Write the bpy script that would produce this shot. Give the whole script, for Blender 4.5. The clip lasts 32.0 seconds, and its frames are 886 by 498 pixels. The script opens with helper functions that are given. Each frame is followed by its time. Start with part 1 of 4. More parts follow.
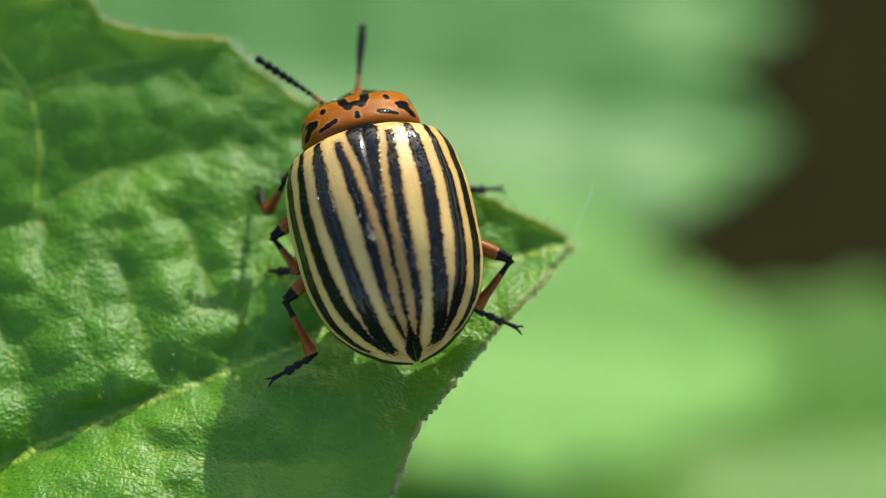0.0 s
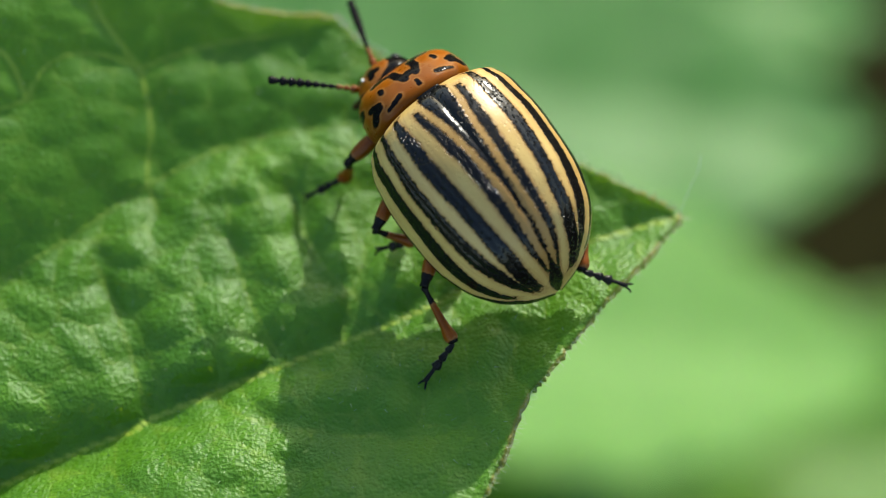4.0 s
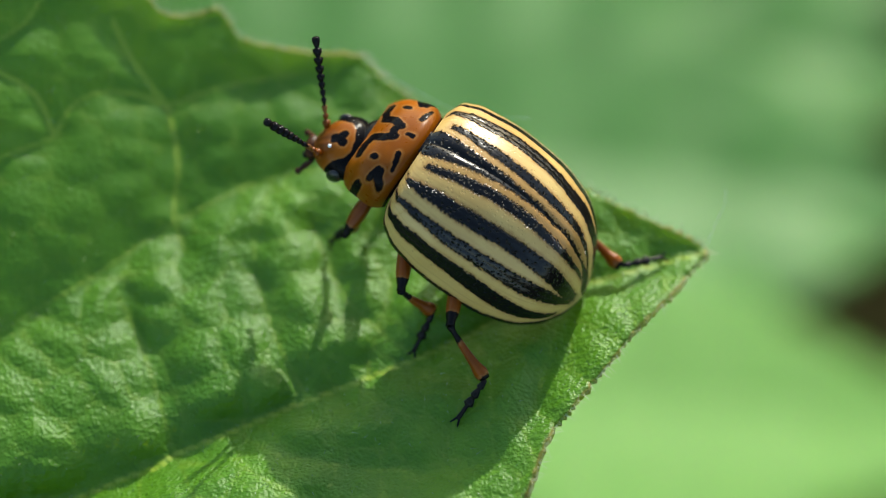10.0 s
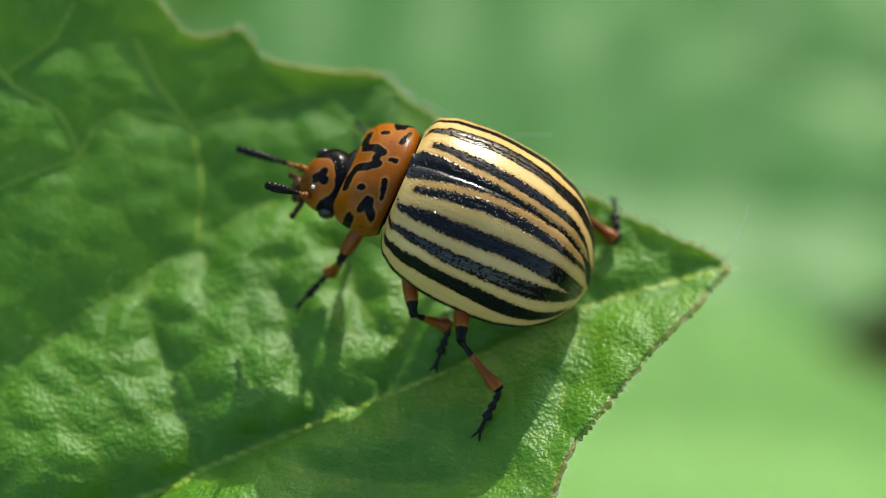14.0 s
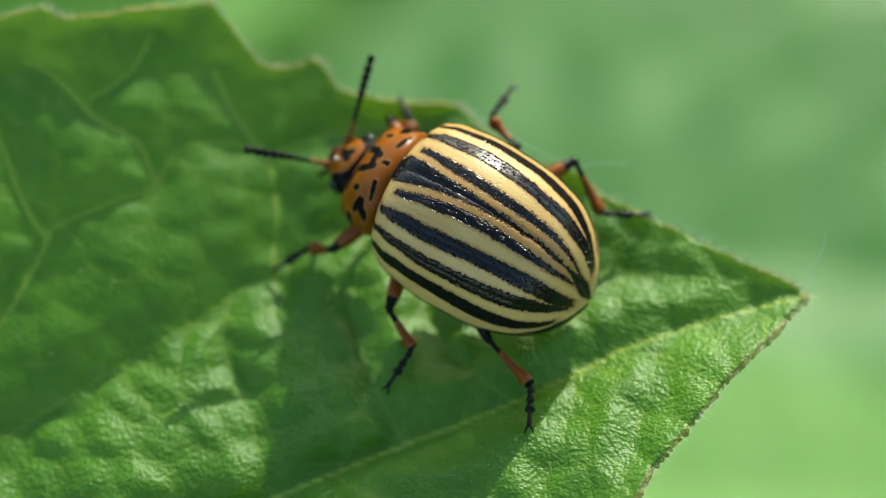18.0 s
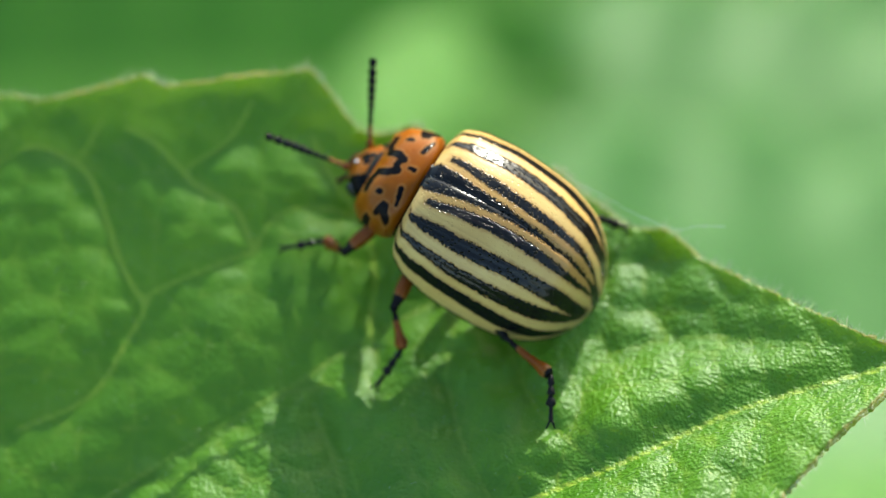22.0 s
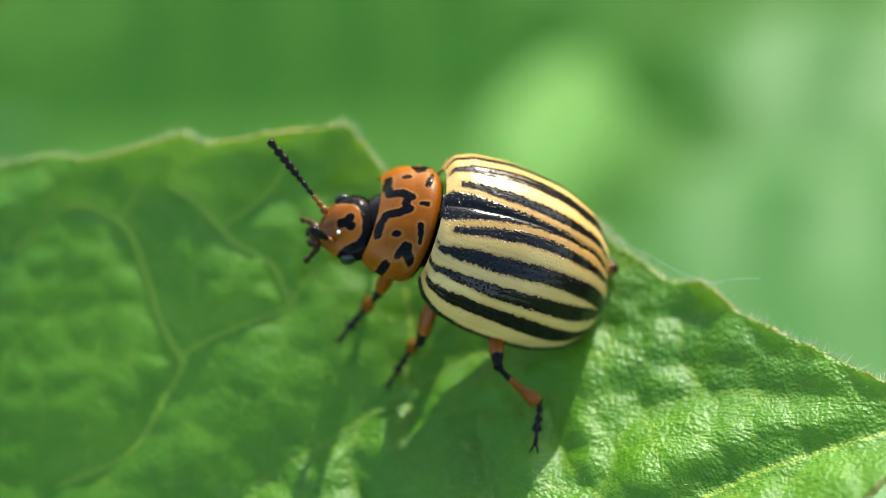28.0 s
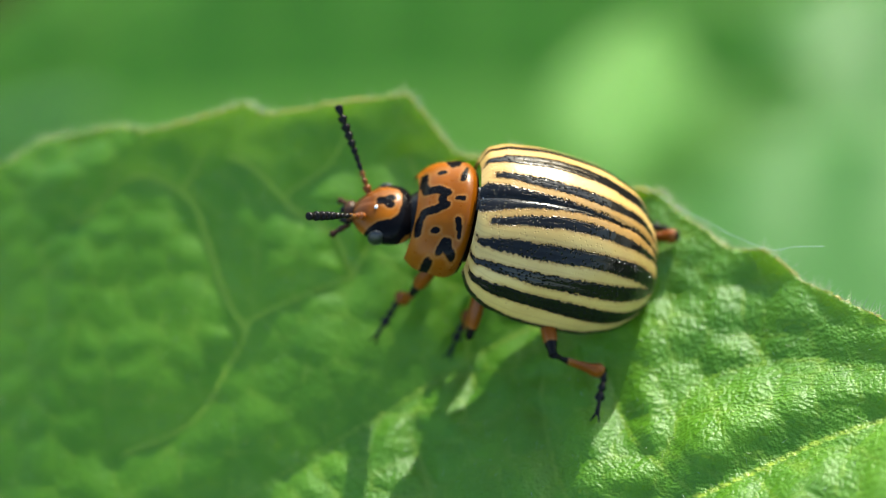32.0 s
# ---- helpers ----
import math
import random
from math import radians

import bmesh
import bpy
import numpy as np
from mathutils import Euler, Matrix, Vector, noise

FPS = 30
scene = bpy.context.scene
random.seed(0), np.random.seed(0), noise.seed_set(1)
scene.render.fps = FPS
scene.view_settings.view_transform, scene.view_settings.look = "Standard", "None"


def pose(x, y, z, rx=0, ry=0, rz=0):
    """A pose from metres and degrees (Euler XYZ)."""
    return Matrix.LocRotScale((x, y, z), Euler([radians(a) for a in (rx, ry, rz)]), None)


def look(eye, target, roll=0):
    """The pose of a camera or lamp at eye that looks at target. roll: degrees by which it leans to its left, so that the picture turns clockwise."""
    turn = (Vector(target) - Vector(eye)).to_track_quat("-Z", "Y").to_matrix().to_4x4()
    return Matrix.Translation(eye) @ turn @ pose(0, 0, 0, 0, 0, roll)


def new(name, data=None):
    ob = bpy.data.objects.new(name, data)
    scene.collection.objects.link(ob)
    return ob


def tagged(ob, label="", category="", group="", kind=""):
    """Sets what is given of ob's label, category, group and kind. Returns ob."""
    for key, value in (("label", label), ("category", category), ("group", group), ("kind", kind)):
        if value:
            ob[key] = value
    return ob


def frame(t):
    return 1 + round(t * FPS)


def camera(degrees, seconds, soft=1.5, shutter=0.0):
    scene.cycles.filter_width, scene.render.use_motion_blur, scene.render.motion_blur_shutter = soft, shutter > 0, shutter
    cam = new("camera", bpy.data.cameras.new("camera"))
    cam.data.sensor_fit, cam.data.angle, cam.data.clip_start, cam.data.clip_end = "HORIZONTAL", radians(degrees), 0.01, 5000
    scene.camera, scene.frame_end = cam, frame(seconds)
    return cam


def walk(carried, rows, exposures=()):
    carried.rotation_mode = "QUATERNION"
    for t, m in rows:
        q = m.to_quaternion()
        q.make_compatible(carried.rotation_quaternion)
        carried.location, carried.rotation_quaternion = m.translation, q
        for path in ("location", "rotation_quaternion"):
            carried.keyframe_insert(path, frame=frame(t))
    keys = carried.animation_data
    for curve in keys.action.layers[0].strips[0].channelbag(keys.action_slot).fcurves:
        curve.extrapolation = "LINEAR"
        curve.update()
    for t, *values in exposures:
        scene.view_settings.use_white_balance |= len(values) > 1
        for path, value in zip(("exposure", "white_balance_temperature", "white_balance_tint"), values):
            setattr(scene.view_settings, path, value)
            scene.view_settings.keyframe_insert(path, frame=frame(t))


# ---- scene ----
MM = 0.001
cam = camera(26, 32.0, soft=1.0)
cam.data.dof.use_dof = True
cam.data.dof.focus_distance = 0.0577
cam.data.dof.aperture_fstop = 27.0
PATH = [
    (0.0, pose(-0.00361, -0.02120, 0.05679, 19.865, -7.609, -2.200)),
    (0.5, pose(-0.00373, -0.02132, 0.05692, 20.211, -7.035, -1.694)),
    (1.0, pose(-0.00403, -0.02109, 0.05679, 19.928, -6.662, -1.641)),
    (1.5, pose(-0.00395, -0.02119, 0.05672, 19.764, -6.320, -1.350)),
    (2.0, pose(-0.00411, -0.02125, 0.05655, 20.100, -5.601, -1.004)),
    (2.5, pose(-0.00397, -0.02172, 0.05662, 19.932, -6.122, -1.590)),
    (3.0, pose(-0.00435, -0.02131, 0.05631, 19.615, -5.424, -1.885)),
    (3.5, pose(-0.00410, -0.02185, 0.05653, 19.788, -4.947, -1.634)),
    (5.5, pose(-0.00395, -0.02263, 0.05601, 21.038, -4.773, -1.221)),
    (6.0, pose(-0.00396, -0.02291, 0.05599, 21.386, -4.422, -1.209)),
    (6.5, pose(-0.00382, -0.02301, 0.05589, 21.419, -4.453, -1.471)),
    (7.0, pose(-0.00362, -0.02302, 0.05587, 21.792, -4.386, -0.814)),
    (7.5, pose(-0.00359, -0.02295, 0.05594, 21.696, -3.716, -0.860)),
    (8.0, pose(-0.00364, -0.02301, 0.05588, 21.658, -3.866, -0.801)),
    (8.5, pose(-0.00354, -0.02302, 0.05588, 21.715, -3.788, -0.750)),
    (9.0, pose(-0.00345, -0.02328, 0.05593, 22.179, -3.439, -0.742)),
    (9.5, pose(-0.00345, -0.02339, 0.05578, 22.146, -3.829, -1.036)),
    (10.0, pose(-0.00320, -0.02356, 0.05591, 22.404, -3.412, -1.029)),
    (10.5, pose(-0.00317, -0.02380, 0.05608, 22.917, -3.221, -0.780)),
    (11.0, pose(-0.00281, -0.02420, 0.05612, 23.435, -2.725, -0.470)),
    (11.5, pose(-0.00283, -0.02402, 0.05602, 23.192, -2.989, -0.494)),
    (12.0, pose(-0.00270, -0.02394, 0.05592, 22.879, -3.490, -1.020)),
    (12.5, pose(-0.00298, -0.02375, 0.05594, 23.004, -3.038, -0.897)),
    (13.0, pose(-0.00273, -0.02398, 0.05600, 23.073, -2.728, -0.926)),
    (13.5, pose(-0.00246, -0.02416, 0.05606, 23.221, -2.775, -0.869)),
    (14.0, pose(-0.00252, -0.02420, 0.05594, 23.427, -2.127, -0.764)),
    (14.5, pose(-0.00221, -0.02461, 0.05603, 23.862, -2.183, -0.730)),
    (16.5, pose(-0.00214, -0.02547, 0.05558, 25.242, -1.395, -0.379)),
    (17.0, pose(-0.00239, -0.02533, 0.05517, 25.025, -1.829, -0.572)),
    (17.5, pose(-0.00221, -0.02560, 0.05518, 25.385, -0.869, 0.091)),
    (18.0, pose(-0.00231, -0.02555, 0.05513, 25.715, 0.076, 0.266)),
    (18.5, pose(-0.00206, -0.02568, 0.05508, 26.168, 0.481, 0.813)),
    (19.0, pose(-0.00179, -0.02564, 0.05508, 26.196, 0.264, 0.772)),
    (19.5, pose(-0.00115, -0.02570, 0.05492, 26.730, 0.984, 0.985)),
    (20.0, pose(-0.00063, -0.02594, 0.05456, 27.110, 2.570, 1.911)),
    (20.5, pose(-0.00027, -0.02604, 0.05436, 27.672, 3.502, 2.073)),
    (21.0, pose(0.00022, -0.02610, 0.05407, 27.967, 4.363, 2.405)),
    (21.5, pose(0.00066, -0.02614, 0.05382, 28.439, 5.054, 2.776)),
    (22.0, pose(0.00097, -0.02649, 0.05363, 29.200, 5.325, 3.015)),
    (22.5, pose(0.00117, -0.02673, 0.05358, 29.793, 5.860, 3.375)),
    (23.0, pose(0.00122, -0.02656, 0.05350, 30.110, 6.295, 3.770)),
    (23.5, pose(0.00133, -0.02631, 0.05334, 29.738, 6.175, 3.839)),
    (24.0, pose(0.00182, -0.02661, 0.05334, 30.624, 6.902, 4.269)),
    (24.5, pose(0.00204, -0.02654, 0.05324, 30.991, 7.378, 4.457)),
    (25.0, pose(0.00225, -0.02634, 0.05302, 31.032, 7.848, 4.491)),
    (25.5, pose(0.00263, -0.02624, 0.05294, 31.023, 8.451, 4.734)),
    (27.5, pose(0.00498, -0.02563, 0.05295, 30.602, 9.427, 5.001)),
    (28.0, pose(0.00527, -0.02561, 0.05298, 30.681, 9.979, 5.128)),
    (28.5, pose(0.00524, -0.02547, 0.05291, 30.431, 10.602, 5.390)),
    (29.0, pose(0.00506, -0.02533, 0.05281, 29.702, 10.402, 5.074)),
    (29.5, pose(0.00509, -0.02537, 0.05280, 29.652, 10.932, 5.298)),
    (30.0, pose(0.00522, -0.02548, 0.05282, 29.759, 11.273, 5.458)),
    (30.5, pose(0.00536, -0.02558, 0.05287, 30.036, 11.518, 5.640)),
    (31.0, pose(0.00542, -0.02559, 0.05284, 29.918, 11.948, 6.091)),
    (31.5, pose(0.00549, -0.02556, 0.05288, 29.681, 11.188, 5.610)),
    (32.0, pose(0.00554, -0.02560, 0.05293, 29.930, 11.895, 5.982)),
]
walk(cam, PATH, [(0.0, 1.18, 6550, 4), (4.0, 1.09, 6550, 4), (14.0, 1.11, 6550, 3), (18.0, 1.20, 6550, 2), (21.0, 1.52, 6550, 2), (32.0, 1.72, 6550, 3)])

# ---- light ----
SUN_EL, SUN_AZ = 22.0, 17.0      # height over the leaf, turn from +y towards +x
world = bpy.data.worlds.new("world")
scene.world = world
world.use_nodes = True
wn = world.node_tree.nodes
sky = wn.new("ShaderNodeTexSky")
sky.sky_type, sky.sun_disc = "NISHITA", False
sky.sun_elevation, sky.sun_rotation = radians(SUN_EL), radians(SUN_AZ)
wn["Background"].inputs["Strength"].default_value = 0.15
world.node_tree.links.new(sky.outputs[0], wn["Background"].inputs["Color"])
sun = new("sun", bpy.data.lights.new("sun", "SUN"))
sun.data.energy, sun.data.angle, sun.data.color = 2.9, radians(0.53), (1.0, 0.95, 0.86)
ce, se, sa, ca = math.cos(radians(SUN_EL)), math.sin(radians(SUN_EL)), math.sin(radians(SUN_AZ)), math.cos(radians(SUN_AZ))
SUN_DIR = Vector((ce * sa, ce * ca, se))
sun.matrix_world = look(SUN_DIR, (0, 0, 0))

# ---- materials ----
class Mat:
    """A node material in the making."""

    def __init__(self, name):
        self.m = bpy.data.materials.new(name)
        self.m.use_nodes = True
        self.t = self.m.node_tree
        self.bsdf = self.t.nodes["Principled BSDF"]

    def node(self, kind, **inputs):
        n = self.t.nodes.new(kind)
        for k, v in inputs.items():
            self.put(v, n.inputs[int(k[1:]) if k[0] == "i" and k[1:].isdigit() else k.replace("_", " ")])
        return n

    def put(self, v, socket):
        if hasattr(v, "is_linked"):
            self.t.links.new(v, socket)
        else:
            socket.default_value = v

    def set(self, **inputs):
        for k, v in inputs.items():
            self.put(v, self.bsdf.inputs[k.replace("_", " ")])
        return self

    def coords(self, kind="Object"):
        return self.node("ShaderNodeTexCoord").outputs[kind]

    def noise(self, scale, detail=3.0, rough=0.55, vec=None):
        return self.node("ShaderNodeTexNoise", Vector=vec or self.coords(), Scale=scale, Detail=detail, Roughness=rough).outputs["Fac"]

    def voronoi(self, scale, feature="F1", vec=None):
        n = self.node("ShaderNodeTexVoronoi", Vector=vec or self.coords(), Scale=scale)
        n.feature = feature
        return n.outputs["Distance"]

    def math(self, op, a, b=0.0, clamp=False):
        n = self.node("ShaderNodeMath", i0=a, i1=b)
        n.operation, n.use_clamp = op, clamp
        return n.outputs[0]

    def step(self, v, lo, hi):
        n = self.node("ShaderNodeMapRange", Value=v, i1=lo, i2=hi)
        n.interpolation_type = "SMOOTHSTEP"
        return n.outputs[0]

    def attr(self, name):
        n = self.node("ShaderNodeAttribute")
        n.attribute_name = name
        return n.outputs["Fac"]

    def mix(self, fac, a, b):
        n = self.node("ShaderNodeMix")
        n.data_type = "RGBA"
        for k, v in ((0, fac), (6, a), (7, b)):
            self.put(v, n.inputs[k])
        return n.outputs[2]

    def bump(self, height, strength=0.5, dist=0.0001, normal=None):
        n = self.node("ShaderNodeBump", Strength=strength, Distance=dist, Height=height)
        if normal is not None:
            self.put(normal, n.inputs["Normal"])
        return n.outputs[0]


def rgb(r, g, b):
    return (r, g, b, 1.0)


def leaf_material(name, dark, light, vein, through_colour, fine=1.0, gloss=0.45):
    """Green blade: colour in two scales, veins paler, light through the blade, waxy sheen and fine relief."""
    k = Mat(name)
    v = k.attr("vein")                         # distance to the nearest large vein, mm
    fine_v = k.attr("cell")                    # distance to the nearest fine vein, mm
    big, small = k.noise(260, 3), k.noise(2600, 4)
    tone = k.math("ADD", k.math("MULTIPLY", big, 0.75), k.math("MULTIPLY", small, 0.35))
    col = k.mix(k.step(tone, 0.35, 0.75), dark, light)
    fv = k.math("MULTIPLY", k.math("SUBTRACT", 1.0, k.step(fine_v, 0.0, 0.09)), 0.22)
    col = k.mix(fv, col, vein)
    mv = k.math("MULTIPLY", k.math("SUBTRACT", 1.0, k.step(k.math("SUBTRACT", k.math("ADD", v, k.math("MULTIPLY", small, 0.05)), k.math("MULTIPLY", k.attr("calm"), 0.02)), 0.05, 0.13)), k.math("ADD", 0.28, k.math("MULTIPLY", k.attr("calm"), 0.35)))
    mv = k.math("MAXIMUM", mv, k.math("MULTIPLY", k.math("SUBTRACT", 1.0, k.step(k.attr("rib"), 0.05, 0.12)), 0.8))
    col = k.mix(mv, col, vein)
    edge = k.math("SUBTRACT", 1.0, k.step(k.math("ADD", k.attr("rim"), k.math("MULTIPLY", small, 0.08)), 0.05, 0.10))
    col = k.mix(k.math("MULTIPLY", edge, 0.6), col, rgb(0.30, 0.13, 0.04))
    # soft grains of the upper skin, each with its own glint
    relief = k.math("ADD", k.math("MULTIPLY", k.noise(1500, 2, 0.5), 0.5), k.math("ADD", k.math("MULTIPLY", k.noise(4600, 1, 0.5), 0.8), k.math("MULTIPLY", k.noise(9500, 1, 0.4), 0.5)))
    b1 = k.bump(relief, k.math("SUBTRACT", 1.0 * fine, k.math("MULTIPLY", k.attr("calm"), 0.55 * fine)), 0.00009)
    k.set(Base_Color=col, Roughness=k.math("ADD", k.math("MULTIPLY", small, 0.16), 0.40), Normal=b1)
    k.bsdf.inputs["Specular IOR Level"].default_value = gloss
    tr = k.node("ShaderNodeBsdfTranslucent", Color=k.mix(k.math("ADD", fv, mv), k.mix(k.step(tone, 0.3, 0.8), through_colour, rgb(through_colour[0] * 1.25, through_colour[1] * 1.1, through_colour[2])), vein), Normal=b1)
    ms = k.node("ShaderNodeMixShader", i0=0.40, i1=k.bsdf.outputs[0], i2=tr.outputs[0])
    k.t.links.new(ms.outputs[0], k.t.nodes["Material Output"].inputs[0])
    return k.m


def shell_material(name, pale, pale2, dark, rough=0.2, pits=0.5, scale=1.0, lumps=0.2, stain=(0.40, 0.25, 0.08, 1.0), gloss=0.16, ragged=1.0, rows=False):
    """Beetle shell: pale ground with dark marks (the attribute 'mark' is the distance inside a mark, mm), glossy, finely pitted; rows: pits in rows along the marks' borders."""
    k = Mat(name)
    mark = k.attr("mark")
    wob = k.math("MULTIPLY", k.math("SUBTRACT", k.noise(7000 * scale, 2, 0.6), 0.5), 0.10 * ragged)
    pit = k.voronoi(8200 * scale)
    wob = k.math("ADD", wob, k.math("MULTIPLY", k.math("SUBTRACT", 0.35, pit), 0.05 * ragged))
    edge = k.math("ADD", mark, wob)
    if rows:
        # a row of round pits on the border of each stripe, about seven to the millimetre
        step = k.math("ADD", k.math("MULTIPLY", k.attr("along"), 8.6), k.math("MULTIPLY", k.noise(3400, 2), 5.0))
        off = k.math("MULTIPLY", k.math("SUBTRACT", k.math("FRACT", step), 0.5), 0.116)
        away = k.math("ADD", k.math("SUBTRACT", mark, 0.02), k.math("MULTIPLY", k.math("SUBTRACT", k.noise(5200, 2), 0.5), 0.16))
        dist = k.math("SQRT", k.math("ADD", k.math("MULTIPLY", off, off), k.math("MULTIPLY", away, away)))
        hole = k.math("MULTIPLY", k.math("SUBTRACT", 1.0, k.step(dist, 0.010, 0.044)), k.step(k.noise(4100, 1), 0.40, 0.55))
        edge = k.math("ADD", edge, k.math("MULTIPLY", hole, 0.035))
    fac = k.step(edge, -0.02, 0.03)
    ground = k.mix(k.step(k.noise(500, 4), 0.35, 0.7), pale, pale2)
    fringe = k.math("MULTIPLY", k.step(edge, -0.10, -0.01), 0.6)
    ground = k.mix(fringe, ground, rgb(0.26, 0.11, 0.025))
    speck = k.math("SUBTRACT", 1.0, k.step(k.voronoi(2300 * scale), 0.04, 0.10))
    ground = k.mix(k.math("MULTIPLY", speck, 0.5), ground, rgb(0.16, 0.07, 0.02))
    line = k.attr("line")
    ground = k.mix(k.math("MULTIPLY", line, 0.35), ground, rgb(0.30, 0.17, 0.05))
    ground = k.mix(k.math("MULTIPLY", k.attr("tan"), 0.8), ground, stain)
    k.set(Base_Color=k.mix(fac, ground, dark), Roughness=k.math("ADD", k.math("SUBTRACT", rough + 0.08, k.math("MULTIPLY", fac, 0.12)), k.math("MULTIPLY", k.noise(3000, 2), 0.10)))
    h = k.math("ADD", k.math("SUBTRACT", k.step(pit, 0.0, 0.36), 1.0), k.math("MULTIPLY", k.noise(2200, 3), lumps))
    # scattered pits lie mostly inside the marks
    near = k.math("MULTIPLY", k.step(edge, -0.03, 0.03), k.math("SUBTRACT", 1.0, k.math("MULTIPLY", k.step(mark, 0.1, 0.26), 0.7)))
    h = k.math("MULTIPLY", h, k.math("ADD", k.math("MULTIPLY", near, 0.95), 0.05))
    if rows:
        h = k.math("SUBTRACT", h, k.math("MULTIPLY", hole, k.math("ADD", 0.2, k.math("MULTIPLY", fac, 0.55))))
    k.set(Normal=k.bump(h, pits, 0.00018))
    k.put(k.math("SUBTRACT", gloss + 0.2, k.math("MULTIPLY", fac, 0.1)), k.bsdf.inputs["Specular IOR Level"])
    return k.m


def plain(name, a, b, rough=0.4, scale=900, bump=0.3, coat=0.0, dist=0.00004, gloss=0.5):
    k = Mat(name)
    n = k.noise(scale, 4)
    k.set(Base_Color=k.mix(k.step(n, 0.35, 0.68), a, b), Roughness=k.math("ADD", rough, k.math("MULTIPLY", k.noise(scale * 4, 2), 0.15)))
    k.set(Normal=k.bump(k.noise(scale * 5, 3), bump, dist))
    k.bsdf.inputs["Coat Weight"].default_value = coat
    k.bsdf.inputs["Specular IOR Level"].default_value = gloss
    return k.m


LEAF = leaf_material("leaf_blade", rgb(0.057, 0.175, 0.004), rgb(0.100, 0.248, 0.008), rgb(0.40, 0.52, 0.05), rgb(0.44, 0.66, 0.010), gloss=0.50)
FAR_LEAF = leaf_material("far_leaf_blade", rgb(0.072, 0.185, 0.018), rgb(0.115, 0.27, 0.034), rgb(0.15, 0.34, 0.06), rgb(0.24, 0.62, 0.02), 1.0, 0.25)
# lighter copy of the far leaf: sunlight and sheen are put into its colours
SUNLIT_LEAF = leaf_material("sunlit_leaf_blade", rgb(0.12, 0.28, 0.045), rgb(0.165, 0.35, 0.07), rgb(0.22, 0.42, 0.08), rgb(0.40, 0.70, 0.10), 1.0, 0.25)
BLUISH_LEAF = leaf_material("bluish_leaf_blade", rgb(0.068, 0.20, 0.035), rgb(0.105, 0.265, 0.06), rgb(0.13, 0.32, 0.06), rgb(0.20, 0.5, 0.05), 1.0, 0.3)
SOIL = plain("soil", rgb(0.017, 0.015, 0.004), rgb(0.030, 0.026, 0.007), 0.85, 120, 0.8, dist=0.002, gloss=0.05)
HAIR = plain("leaf_hair", rgb(0.34, 0.40, 0.17), rgb(0.50, 0.52, 0.28), 0.35, 900, 0.0)
LINT = plain("pale_fibre", rgb(0.65, 0.65, 0.62), rgb(0.8, 0.8, 0.78), 0.25, 900, 0.0)
STEM = plain("stem", rgb(0.07, 0.18, 0.035), rgb(0.12, 0.26, 0.06), 0.45, 300)
ELYTRON = shell_material("elytron_shell", rgb(0.455, 0.288, 0.085), rgb(0.53, 0.360, 0.118), rgb(0.0035, 0.003, 0.003), 0.20, 1.0, stain=rgb(0.30, 0.15, 0.035), rows=True)
ORANGE = shell_material("orange_shell", rgb(0.18, 0.048, 0.001), rgb(0.31, 0.088, 0.002), rgb(0.004, 0.0035, 0.004), 0.16, 0.25, 1.0, 0.45, rgb(0.06, 0.018, 0.006), -0.05, 0.5)
BLACK = plain("black_chitin", rgb(0.004, 0.003, 0.003), rgb(0.009, 0.007, 0.006), 0.22, 2500, 0.4, 0.0, gloss=0.16)
LEG = shell_material("leg_chitin", rgb(0.13, 0.030, 0.001), rgb(0.22, 0.055, 0.0015), rgb(0.006, 0.005, 0.005), 0.2, 0.3, 1.6, 0.2, rgb(0.1, 0.03, 0.01), 0.0)
LEG_ORANGE = plain("orange_chitin", rgb(0.20, 0.05, 0.002), rgb(0.32, 0.09, 0.004), 0.25, 1800, 0.3, 0.0, gloss=0.2)
BROWN = plain("brown_chitin", rgb(0.026, 0.009, 0.003), rgb(0.06, 0.018, 0.004), 0.3, 1800, 0.4, 0.0, gloss=0.15)
EYE = plain("eye_black", rgb(0.006, 0.006, 0.007), rgb(0.010, 0.010, 0.011), 0.22, 9000, 0.5, 0.1, 0.00002)

# ---- building helpers ----
def part(name, data, material, parent=None, label=""):
    """Links a mesh or a bmesh as one object under a thing or a part."""
    if isinstance(data, bmesh.types.BMesh):
        me = bpy.data.meshes.new(name)
        data.to_mesh(me)
        data.free()
    else:
        me = data
    if not me.materials:
        me.materials.append(material)
    ob = new(name, me)
    if parent is not None:
        ob.parent = parent
    if label:
        tagged(ob, label)
    return ob


def mesh_from(name, verts, faces, attrs=None, smooth=True):
    """A mesh in metres from points in millimetres."""
    me = bpy.data.meshes.new(name)
    me.from_pydata((np.asarray(verts, float) * MM).tolist(), [], [tuple(int(i) for i in f) for f in faces])
    for key, values in (attrs or {}).items():
        me.attributes.new(key, "FLOAT", "POINT").data.foreach_set("value", np.asarray(values, np.float32))
    if smooth:
        me.polygons.foreach_set("use_smooth", np.ones(len(me.polygons), bool))
    me.update()
    return me


def grid_faces(n, m, wrap=False):
    """Quads of a grid of n rows of m points; wrap closes each row."""
    out = []
    for i in range(n - 1):
        for j in range(m if wrap else m - 1):
            a, b = i * m + j, i * m + (j + 1) % m
            out.append((a, b, b + m, a + m))
    return out


def seg_dist(p, line):
    """Distance from the points p (n, 2) to a polyline."""
    line = np.asarray(line, float)
    best = np.full(len(p), 1e9)
    for a, b in zip(line[:-1], line[1:]):
        d = b - a
        u = np.clip(((p - a) @ d) / max(d @ d, 1e-12), 0, 1)
        best = np.minimum(best, np.hypot(*(p - a - u[:, None] * d).T))
    return best


